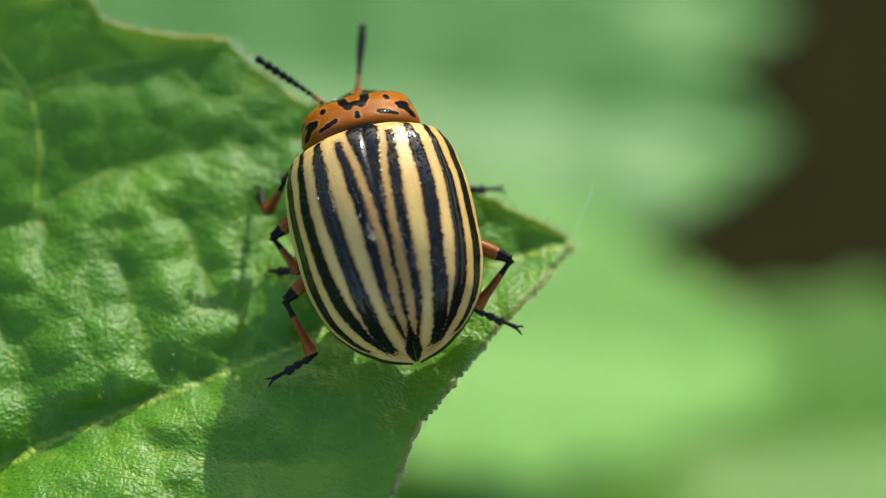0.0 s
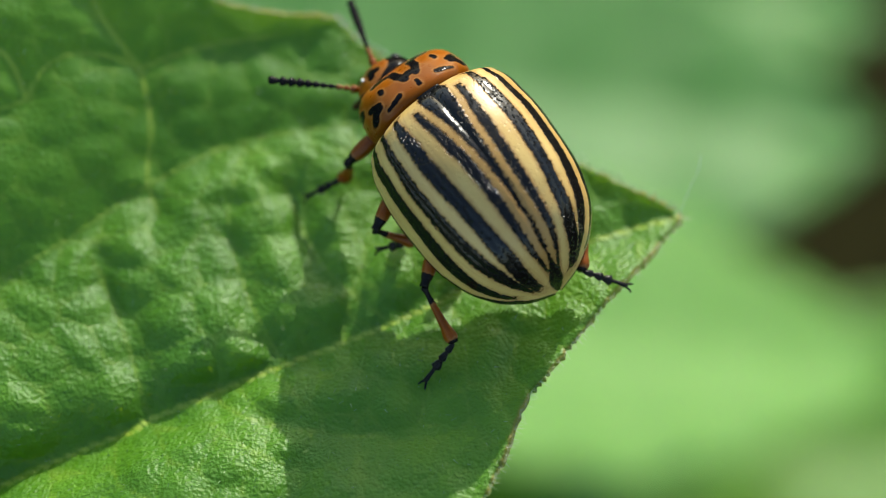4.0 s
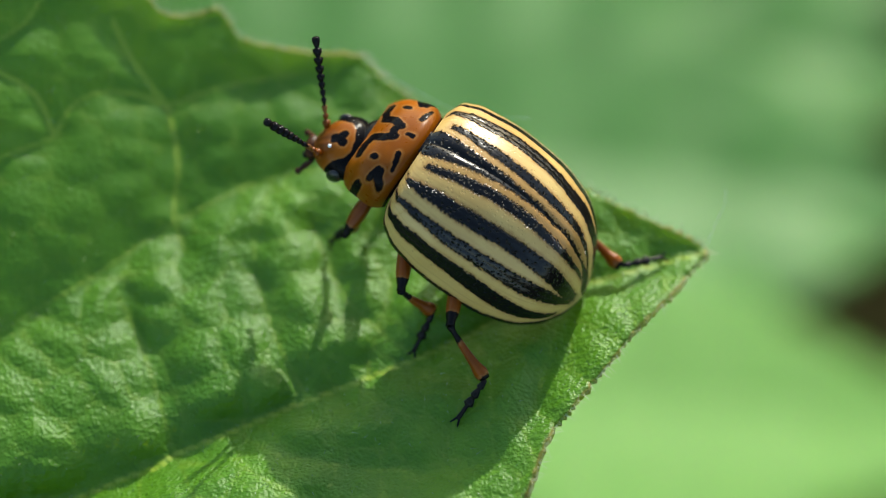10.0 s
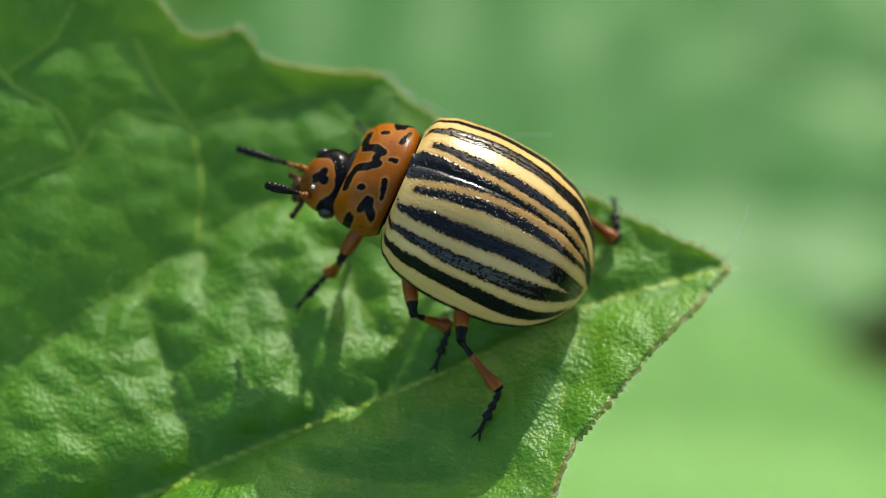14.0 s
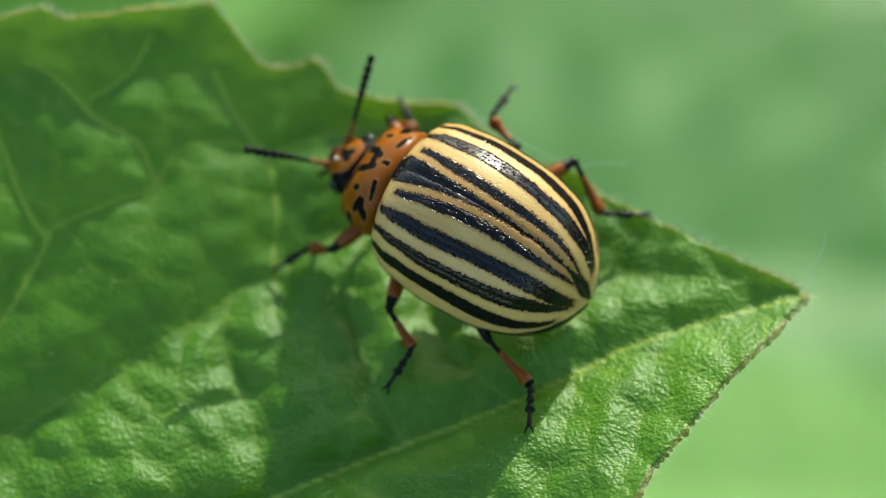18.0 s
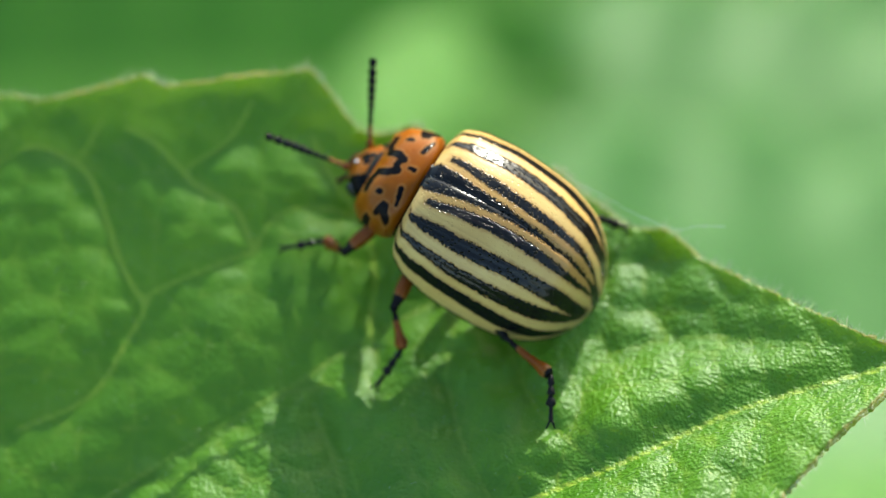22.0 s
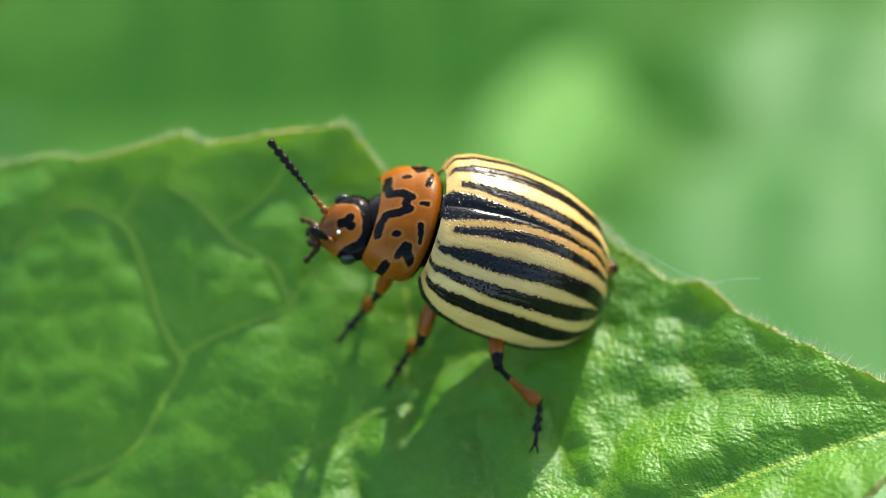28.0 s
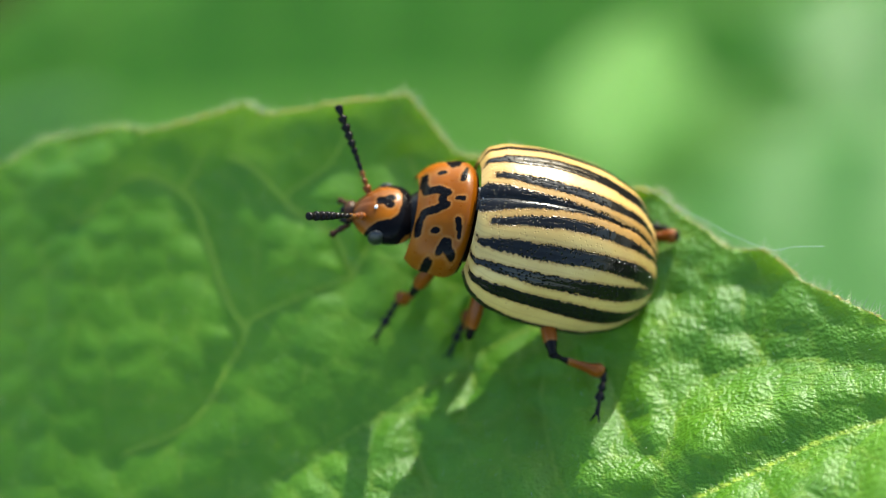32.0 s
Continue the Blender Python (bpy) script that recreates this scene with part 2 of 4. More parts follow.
def smooth_line(pts, steps=6, closed=False):
    """Catmull-Rom through the points."""
    pts = [np.asarray(p, float) for p in pts]
    n, out = len(pts), []
    for i in range(n if closed else n - 1):
        if closed:
            p0, p1, p2, p3 = pts[i - 1], pts[i], pts[(i + 1) % n], pts[(i + 2) % n]
        else:
            p0, p1, p2, p3 = pts[max(i - 1, 0)], pts[i], pts[i + 1], pts[min(i + 2, n - 1)]
        for s in range(steps):
            t = s / steps
            out.append(0.5 * (2 * p1 + (p2 - p0) * t + (2 * p0 - 5 * p1 + 4 * p2 - p3) * t * t + (3 * p1 - p0 - 3 * p2 + p3) * t ** 3))
    if not closed:
        out.append(pts[-1])
    return np.array(out)


def inside(p, poly):
    x, y = p.T
    hit = np.zeros(len(p), bool)
    for (x0, y0), (x1, y1) in zip(poly, np.roll(poly, -1, 0)):
        if y0 != y1:
            hit ^= ((y0 > y) != (y1 > y)) & (x < (x1 - x0) * (y - y0) / (y1 - y0) + x0)
    return hit


def value_noise(p, scale, seed=0):
    """Smooth noise in -1..1 on the plane, cells of that many millimetres."""
    q = p / scale
    i = np.floor(q).astype(int)
    f = q - i
    f = f * f * (3 - 2 * f)

    def h(a, b):
        v = np.sin(a * 127.1 + b * 311.7 + seed * 74.7) * 43758.5453
        return (v - np.floor(v)) * 2 - 1
    a, b = i.T
    fx, fy = f.T
    return (h(a, b) * (1 - fx) + h(a + 1, b) * fx) * (1 - fy) + (h(a, b + 1) * (1 - fx) + h(a + 1, b + 1) * fx) * fy


# ---- the leaf on which the beetle walks (millimetres in its plane) ----
OUTLINE = [(8.95, -0.59), (8.42, -0.14), (7.30, 0.45), (6.08, 1.10), (4.86, 1.77), (3.65, 2.42), (2.59, 3.01), (1.79, 3.80), (1.39, 4.04),
           (0.33, 4.18), (-0.50, 4.90), (-1.33, 5.52), (-1.81, 6.14), (-2.16, 6.28), (-3.76, 6.37), (-5.05, 6.60), (-6.00, 6.94), (-6.49, 7.72),
           (-6.78, 8.01), (-7.58, 7.71), (-8.44, 7.75), (-8.97, 8.22), (-9.48, 8.99), (-10.03, 9.73), (-10.44, 10.22), (-10.90, 10.17),
           (-12.93, 9.90), (-15.14, 9.57), (-15.72, 9.80), (-16.25, 10.01), (-16.97, 9.74), (-18.12, 9.39), (-19.66, 9.04), (-20.81, 9.26),
           (-22.16, 9.03), (-23.79, 8.70), (-25.14, 7.78), (-28.11, 7.50), (-31.94, 8.03), (-35.79, 5.22)]
OUTLINE2 = [(-39.66, -0.54), (-40.69, -8.21), (-38.83, -14.94), (-33.08, -19.73), (-26.31, -22.60), (-17.57, -23.03), (-9.77, -20.53), (-4.37, -17.06), (-0.76, -13.54),
            (1.40, -11.02), (2.59, -9.01), (3.01, -8.21), (3.29, -7.40), (3.74, -6.50), (4.46, -5.65), (5.36, -4.59), (5.95, -3.89), (6.56, -3.14), (7.59, -2.14), (8.31, -1.34)]
VEINS = [[(8.88, -0.59), (5.96, -1.44), (3.26, -2.40), (0.56, -3.80), (-1.93, -4.90), (-3.91, -5.70), (-5.74, -6.50), (-7.62, -7.32), (-9.22, -8.11), (-19.50, -11.39), (-39.73, -8.21)],
         [(-11.81, 3.23), (-11.33, 4.32), (-10.51, 4.86), (-9.40, 4.82), (-8.26, 4.36)],
         [(-8.26, 4.36), (-7.84, 2.40), (-7.88, 0.48), (-7.49, -0.77)], [(-8.26, 4.36), (-6.37, 5.12), (-3.77, 5.63)], [(-8.26, 4.36), (-9.45, 6.02), (-10.22, 7.63)],
         [(-11.81, 3.23), (-13.45, 2.52), (-15.04, 1.68), (-15.14, 1.23), (-15.62, 0.01), (-16.59, -1.92), (-18.81, -3.10)],
         [(-11.81, 3.23), (-12.55, 4.82), (-14.36, 6.13), (-13.02, 7.40), (-12.35, 8.94)], [(-15.14, 1.23), (-16.10, 2.69), (-17.41, 5.70), (-18.12, 6.58)],
         [(-14.36, 6.13), (-15.52, 7.34), (-16.58, 7.93)], [(-18.12, 6.58), (-19.95, 7.22), (-21.69, 5.39)], [(-18.12, 6.58), (-17.45, 8.21)],
         [(-0.99, 2.55), (-4.82, 1.84), (-7.69, 0.38), (-10.20, -1.47), (-12.91, -3.32), (-16.59, -6.06), (-21.43, -10.92)],
         [(4.95, -0.15), (3.13, 0.24), (1.51, 0.13), (0.24, -0.17), (-0.67, -0.62), (-1.25, -2.41), (-1.93, -4.90)], [(1.51, 0.13), (0.81, 1.57), (0.83, 2.95)],
         [(-5.84, -6.50), (-4.74, -7.20), (-2.72, -7.60), (-0.90, -7.75), (1.34, -7.30)], [(-2.72, -7.60), (-3.66, -9.80)], [(-3.61, -5.60), (-4.79, -3.21), (-5.36, -0.64), (-4.82, 1.84)],
         [(-7.62, -7.32), (-8.45, -4.63), (-9.43, -2.32)], [(-0.36, -4.20), (-2.46, -2.31), (-3.63, 0.36)], [(4.33, -2.00), (3.91, -3.60), (3.28, -5.60)], [(1.78, -3.30), (1.15, -5.20), (0.42, -7.30)]]
CELL = 1.5


def fine_cells(p):
    """Distance to the nearest border between small cells of the blade, mm."""
    i = np.floor(p / CELL)
    best = np.full((len(p), 2), 9.0)
    for a in (-1, 0, 1):
        for b in (-1, 0, 1):
            q = i + (a, b)
            h = np.sin(q[:, 0] * 12.9898 + q[:, 1] * 78.233) * 43758.5453
            g = np.sin(q[:, 0] * 39.346 + q[:, 1] * 11.135) * 24634.6345
            c = (q + 0.5 + 0.8 * np.column_stack([h - np.floor(h) - 0.5, g - np.floor(g) - 0.5])) * CELL
            d = np.hypot(*(p - c).T)
            best = np.sort(np.column_stack([best, d]), axis=1)[:, :2]
    return (best[:, 1] - best[:, 0]) / 2


EYE_MID = (-2.4, -24.8, 55.6)


def leaf_height(p):
    """Height of the blade over its plane: large bend, swellings between the veins, small blisters. Also the distances to large and fine veins."""
    x, y = p.T
    mid = VEINS[0]
    dm = seg_dist(p, mid)
    below = y < np.interp(x, [v[0] for v in mid[::-1]], [v[1] for v in mid[::-1]])
    base = np.interp(x, [-42, -20, -14, -8, -2, 4, 9], [-7.4, -4.2, -2.9, -1.7, -0.75, -0.30, 0.1])
    rise = np.where(below, 0.30 * dm - 0.012 * dm ** 2, -0.28 * (4.5 - np.sqrt(np.maximum(4.5 - dm, 0.0) ** 2 + 0.3) + 0.55) * np.interp(x, [-13, -9.5, -6, 0, 5], [-0.30, 0.30, 0.45, 0.60, 0.45]))
    dv = np.full(len(p), 1e9)
    for v in VEINS:
        dv = np.minimum(dv, seg_dist(p, smooth_line(v, 4)))
    cell = fine_cells(p)
    side = VEINS[11]
    calm = np.clip((y - np.interp(x, [v[0] for v in side[::-1]], [v[1] for v in side[::-1]]) + 0.8) / 1.6, 0, 1) * np.clip((-x - 1.0) / 4, 0, 1)
    steep = np.interp(x, [-22, -9, -4.5, -0.5], [0.27, 0.28, 0.22, 0.0])
    arch = np.clip(y - np.interp(x, [v[0] for v in side[::-1]], [v[1] for v in side[::-1]]) + np.interp(x, [-11, -6], [1.8, 0.0]), 0, 20)
    arch = steep * (np.sqrt(arch ** 2 + 0.5) - 0.7071)
    groove = -0.50 * np.interp(x, [-12, -6, -2, 8], [1.0, 0.9, 0.55, 0.3]) * np.exp(-(dm / 0.9) ** 2)
    lively = (1 - 0.6 * calm) * np.interp(x, [-5, 0], [1.0, 0.75])
    swell = 0.58 * (1 - 0.5 * calm) * np.interp(x, [-5, 0], [1.0, 0.7]) * (1 - np.exp(-(dv / 0.9) ** 1.4)) + 0.24 * lively * (1 - np.exp(-(cell / 0.42) ** 1.6))
    bumps = lively * (0.04 * value_noise(p, 0.9, 1) + 0.022 * value_noise(p, 0.42, 2) + 0.22 * value_noise(p, 2.4, 3))
    return base + groove + arch + np.where(below, np.maximum(rise, 0), rise) + swell + bumps, dv, cell, calm


def on_leaf(u, v):
    """The place of a point of the leaf's plan on the blade, millimetres."""
    p = np.array([[u, v]], float)
    z = leaf_height(p)[0]
    return lift(p, z)[0]


def lift(p, z):
    k = z / EYE_MID[2]
    return np.column_stack([p[:, 0] + k * (EYE_MID[0] - p[:, 0]), p[:, 1] + k * (EYE_MID[1] - p[:, 1]), z])


def sheet(poly, step):
    """A grid over a closed outline, its border drawn onto the outline."""
    lo, hi = poly.min(0) - step, poly.max(0) + step
    xs, ys = np.arange(lo[0], hi[0], step), np.arange(lo[1], hi[1], step)
    gx, gy = np.meshgrid(xs, ys, indexing="ij")
    p = np.column_stack([gx.ravel(), gy.ravel()])
    ins = inside(p, poly)
    faces = np.array(grid_faces(len(xs), len(ys)))
    faces = faces[ins[faces].sum(1) >= 2]
    used = np.unique(faces)
    out = used[~ins[used]]
    ring = np.vstack([poly, poly[:1]])
    for i in out:
        a, d = ring[:-1], ring[1:] - ring[:-1]
        u = np.clip(((p[i] - a) * d).sum(1) / np.maximum((d * d).sum(1), 1e-12), 0, 1)
        q = a + u[:, None] * d
        p[i] = q[np.argmin(((q - p[i]) ** 2).sum(1))]
    back = np.full(len(p), -1)
    back[used] = np.arange(len(used))
    return p[used], back[faces]


def build_leaf():
    # small teeth and nibbled waves along the margin
    poly = smooth_line(OUTLINE + OUTLINE2, 8, True)
    s = np.arange(len(poly))
    d = np.roll(poly, -1, 0) - np.roll(poly, 1, 0)
    nrm = np.column_stack([d[:, 1], -d[:, 0]]) / np.maximum(np.hypot(*d.T), 1e-9)[:, None]
    poly = poly + nrm * (0.05 * np.sin(s * 1.9) * np.sin(s * 0.37) + 0.03 * np.sin(s * 3.1 + 1))[:, None]
    p, faces = sheet(poly, 0.17)
    z, dv, cell, calm = leaf_height(p)
    rim = seg_dist(p, np.vstack([poly, poly[:1]]))
    z = z + 0.12 * np.exp(-rim / 0.3)
    top = lift(p, z)
    ob = new("potato_leaf")
    blade = part("blade", mesh_from("blade", top, faces[:, ::-1], {"vein": dv, "cell": cell, "rim": rim, "calm": calm, "rib": seg_dist(p, smooth_line(VEINS[0], 4))}), LEAF, ob)
    sol = blade.modifiers.new("thick", "SOLIDIFY")
    sol.thickness, sol.offset = 0.00022, -1
    tagged(ob, "green potato leaf with quilted surface, pale veins and hairy margin", "leaf")
    # raised midrib and side veins on the under side
    for i, v in enumerate(VEINS[:1] + VEINS[11:12]):
        q = smooth_line(v, 8)
        zz = leaf_height(q)[0]
        c = lift(q, zz)
        rad = np.linspace(0.12, 0.7, len(c)) if i == 0 else np.linspace(0.1, 0.35, len(c))
        c[:, 2] -= 0.40 + rad
        tube = tube_mesh("midrib" if i == 0 else "side_vein", c, rad, 8)
        part("midrib" if i == 0 else "side_vein", tube, STEM, ob)
    # fine hairs along the margin and, sparse, on the blade
    rng = np.random.default_rng(3)
    verts, tris = [], []

    def hair(base, way, length, r):
        way = way / np.linalg.norm(way)
        a = np.cross(way, (0.3, 0.5, 0.81))
        a = a / np.linalg.norm(a)
        b = np.cross(way, a)
        n = len(verts)
        bend = np.array([0, 0, 0.25 * length]) * rng.uniform(-0.6, 1)
        for k, (f, rr) in enumerate(((0, r), (0.55, r * 0.6))):
            for ang in (0, 2.094, 4.189):
                verts.append(base + way * length * f + bend * f * f + rr * (a * math.cos(ang) + b * math.sin(ang)))
        verts.append(base + way * length + bend)
        for j in range(3):
            m = (j + 1) % 3
            tris.extend([(n + j, n + m, n + 3 + m), (n + j, n + 3 + m, n + 3 + j), (n + 3 + j, n + 3 + m, n + 6)])
    dense = smooth_line(OUTLINE + OUTLINE2, 60, True)
    keep = dense[(dense[:, 0] > -27) & (dense[:, 1] > -13)]
    zz = leaf_height(keep)[0] + 0.05
    base = lift(keep, zz)
    tang = np.roll(keep, -1, 0) - np.roll(keep, 1, 0)
    tang = tang / np.maximum(np.hypot(*tang.T), 1e-9)[:, None]
    for b, t in zip(base, tang):
        if rng.random() < 0.65:
            out = np.array([t[1], -t[0], 0.0]) * 1.0 + rng.normal(0, 0.42, 3) + (0, 0, 0.25)
            hair(b, out, rng.choice((rng.uniform(0.10, 0.24), rng.uniform(0.28, 0.5)), p=(0.72, 0.28)), 0.009)
    pick = rng.choice(len(p), 2600, replace=False)
    for i in pick:
        if top[i, 0] > -24 and top[i, 1] > -12:
            hair(top[i], rng.normal(0, 0.5, 3) + (0.2, -0.1, 0.8), rng.uniform(0.08, 0.28), 0.008)
    tagged(part("hairs", mesh_from("hairs", verts, tris, smooth=False), HAIR, ob), "fine pale hairs", kind="stuff")
    return ob


def tube_mesh(name, centres, radii, sides=10, attrs=None, squash=1.0):
    """A closed tube along points, with one radius for each; squash flattens it."""
    c = np.asarray(centres, float)
    d = np.gradient(c, axis=0)
    d = d / np.linalg.norm(d, axis=1)[:, None]
    ref = np.array([0, 0, 1.0]) if abs(d[:, 2]).max() < 0.95 else np.array([0, 1.0, 0])
    verts = []
    for ci, di, r in zip(c, d, radii):
        a = np.cross(ref, di)
        a = a / max(np.linalg.norm(a), 1e-9)
        b = np.cross(di, a)
        for j in range(sides):
            w = 2 * math.pi * j / sides
            verts.append(ci + r * (a * math.cos(w) * squash + b * math.sin(w)))
    faces = grid_faces(len(c), sides, True)
    n = len(verts)
    verts += [c[0], c[-1]]
    m = (len(c) - 1) * sides
    for j in range(sides):
        k = (j + 1) % sides
        faces += [(n, k, j), (n + 1, m + j, m + k)]
    at = {key: np.concatenate([np.repeat(v, sides), [v[0], v[-1]]]) for key, v in (attrs or {}).items()}
    return mesh_from(name, verts, faces, at)

# ---- the beetle (millimetres; x forward, y to its left, z up from the leaf) ----
def curve(x, xs, ys):
    """Smooth interpolation through a few values."""
    xs, ys = np.asarray(xs, float), np.asarray(ys, float)
    x = np.asarray(x, float)
    m = np.gradient(ys, xs)
    i = np.clip(np.searchsorted(xs, x) - 1, 0, len(xs) - 2)
    h = xs[i + 1] - xs[i]
    t = np.clip((x - xs[i]) / h, 0, 1)
    return ((2 * t ** 3 - 3 * t ** 2 + 1) * ys[i] + (t ** 3 - 2 * t ** 2 + t) * h * m[i] + (3 * t ** 2 - 2 * t ** 3) * ys[i + 1] + (t ** 3 - t ** 2) * h * m[i + 1])


EX = [-4.08, -3.98, -3.62, -3.0, -2.0, -0.5, 1.0, 1.9, 2.2, 2.34]
EW = [0.10, 0.53, 1.33, 2.03, 2.52, 2.72, 2.68, 2.43, 2.16, 1.76]
ET = [0.54, 0.95, 2.00, 2.98, 3.68, 4.15, 4.11, 3.88, 3.72, 3.60]
EM = [0.47, 0.52, 0.67, 0.88, 1.04, 1.28, 1.64, 1.98, 2.14, 2.14]



def elytra_point(x, phi):
    w, t, m = curve(x, EX, EW), curve(x, EX, ET), curve(x, EX, EM)
    s, c = np.sin(phi), np.cos(phi)
    y = w * np.sign(s) * np.abs(s) ** 0.94
    z = m + np.where(c > 0, (t - m) * np.abs(c) ** 0.92, c * 0.9)
    return y, z


# inner and outer border of each dark stripe (0 at the seam, 1 at the side margin) along the wing case
STRIPE_X = [-3.8, -3.2, -2.4, -1.5, -0.6, 0.3, 1.2, 2.0, 2.3]
STRIPES = [(1.98, -4.0, 0.0, [0.060, 0.085, 0.078, 0.070, 0.075, 0.088, 0.120, 0.165, 0.18], [0.110, 0.150, 0.152, 0.148, 0.155, 0.172, 0.190, 0.218, 0.22]),
           (2.20, -3.84, 0.035, [0.345, 0.278, 0.260, 0.270, 0.282, 0.295, 0.302, 0.345, 0.38], [0.520, 0.430, 0.378, 0.366, 0.385, 0.396, 0.396, 0.402, 0.41]),
           (2.27, -3.78, 0.035, [0.515, 0.485, 0.480, 0.486, 0.496, 0.505, 0.510, 0.545, 0.60], [0.590, 0.602, 0.600, 0.586, 0.590, 0.590, 0.575, 0.590, 0.63]),
           (2.18, -3.58, 0.03, [0.800, 0.780, 0.726, 0.694, 0.686, 0.686, 0.688, 0.735, 0.79], [0.850, 0.872, 0.856, 0.822, 0.798, 0.784, 0.795, 0.812, 0.83]),
           (2.34, -4.1, 0.0, [0.90, 0.955, 0.972, 0.975, 0.975, 0.975, 0.970, 0.955, 0.95], [1.2, 1.2, 1.2, 1.2, 1.2, 1.2, 1.2, 1.2, 1.2])]


def stripe_field(x, v):
    """How deep a point lies inside the dark stripes of a wing case, in mm (negative outside). v: 0 at the seam, 1 at the side margin."""
    arc = 3.7 * np.clip(curve(x, EX, EW) / 2.72, 0.12, 1)
    best = np.full(x.shape, -9.0)
    for start, end, wide, inner, outer in STRIPES:
        a, b = curve(x, STRIPE_X, inner), curve(x, STRIPE_X, outer)
        d = np.minimum(v - a, b - v) * arc
        best = np.maximum(best, np.minimum(d, np.minimum(start - x, x - end) * 0.6) + wide)
    # dark seam, wide behind the scutellum and narrow further back
    seam = curve(x, [-4.1, -3.7, -3.0, -1.8, -0.7, 0.3, 1.3, 2.2, 2.5], [0.30, 0.075, 0.030, 0.022, 0.032, 0.046, 0.076, 0.125, 0.15]) - v
    return np.maximum(best, seam * arc)


def build_elytron(side):
    xs = -4.08 + (2.34 + 4.08) * (0.5 - 0.5 * np.cos(np.linspace(0, math.pi, 170)))
    ph = np.linspace(0.0, 1.16, 110)
    X, V = np.meshgrid(xs, ph, indexing="ij")
    y, z = elytra_point(X.ravel(), V.ravel() * math.pi / 2)
    xx = X.ravel()
    # rounded seam, a faint groove along each row of pits
    z = z - 0.07 * np.exp(-(y / 0.09) ** 2)
    y = y + 0.006
    mark = stripe_field(xx, V.ravel())
    tan = 0.65 * np.clip(2.2 - np.abs(V.ravel() - 0.06) / 0.05, 0, 1) * np.clip((2.2 - xx) / 0.6, 0, 1) + 0.45 * np.clip(1.5 - V.ravel() / 0.12, 0, 1) * np.clip((0.3 - xx) / 2.5, 0, 1)
    tan = np.clip(tan, 0, 1)
    line = sum(np.exp(-((V.ravel() - c - 0.004 * np.sin(xx * 3 + c * 40)) / 0.006) ** 2) for c in (0.245, 0.30, 0.465, 0.66, 0.90))
    verts = np.column_stack([xx, y * side, z])
    faces = grid_faces(len(xs), len(ph))
    if side < 0:
        faces = [f[::-1] for f in faces]
    return mesh_from("elytron", verts, faces, {"mark": mark, "tan": tan, "line": line, "along": xx + 0.35 * V.ravel()})


def capsule_field(p, line, r):
    return r - seg_dist(p, line)


def spots(p, marks):
    best = np.full(len(p), -9.0)
    q = np.column_stack([p[:, 0], np.abs(p[:, 1])])
    for line, r in marks:
        best = np.maximum(best, capsule_field(q, line, r))
    return best


PRONOTUM_SPOTS = [([(3.96, 0.98), (3.98, 0.62), (3.86, 0.36)], 0.11), ([(3.86, 0.36), (3.60, 0.34), (3.34, 0.20)], 0.15), ([(3.46, 0.0), (3.40, 0.14)], 0.12),
                  ([(3.56, 0.98), (3.46, 1.00)], 0.10), ([(3.28, 1.52), (3.20, 1.30)], 0.12), ([(3.10, 1.34), (3.06, 1.50)], 0.13), ([(3.02, 1.52), (2.88, 1.64)], 0.12),
                  ([(3.56, 1.72), (3.46, 1.76)], 0.10), ([(2.92, 0.68), (2.86, 0.95)], 0.10), ([(2.84, 0.98), (2.80, 1.18)], 0.07), ([(3.02, 0.0), (2.84, 0.02)], 0.08)]


def build_pronotum():
    us, vs = np.linspace(0, 1, 60), np.linspace(-1, 1, 110)
    U, V = (a.ravel() for a in np.meshgrid(us, vs, indexing="ij"))
    phi = V * math.pi / 2 * 1.04
    s, c = np.sin(phi), np.cos(phi)
    w = curve(U, [0, 0.12, 0.5, 0.85, 1.0], [1.64, 1.80, 1.81, 1.60, 1.36])
    top = curve(U, [0, 0.08, 0.5, 0.88, 1.0], [3.28, 3.40, 3.26, 2.70, 2.34])
    low = curve(U, [0, 0.5, 1.0], [1.72, 1.60, 1.36])
    y = w * np.sign(s) * np.abs(s) ** 0.96
    z = low + (top - low) * np.sign(c) * np.abs(c) ** 0.84
    # base bowed backwards in the middle, front hollowed for the head
    x0 = 2.36 + 0.18 * (y / 2.1) ** 2
    x1 = 4.08 + 0.10 * (y / 1.7) ** 2
    x = x0 + (x1 - x0) * U
    mark = spots(np.column_stack([x, y]), PRONOTUM_SPOTS)
    rim = np.clip((0.07 - U) / 0.03, 0, 1)
    me = mesh_from("pronotum", np.column_stack([x, y, z]), [f[::-1] for f in grid_faces(60, 110)], {"mark": np.maximum(mark, 0.08 * rim - 0.02 - (1 - rim)), "tan": np.maximum(rim, 0.25 * np.clip(np.abs(V) - 0.55, 0, 0.3) / 0.3)})
    return me


def blob(name, centre, radii, n=24, shape=None, attrs=None):
    """A rounded body; shape may push its points (unit sphere in, millimetres out)."""
    th, ph = np.linspace(0, math.pi, n), np.linspace(0, 2 * math.pi, 2 * n, endpoint=False)
    T, P = (a.ravel() for a in np.meshgrid(th, ph, indexing="ij"))
    d = np.column_stack([np.cos(T), np.sin(T) * np.cos(P), np.sin(T) * np.sin(P)])
    p = d * radii + centre
    if shape is not None:
        p = shape(p, d)
    return mesh_from(name, p, grid_faces(n, 2 * n, True), attrs(p) if attrs else None)


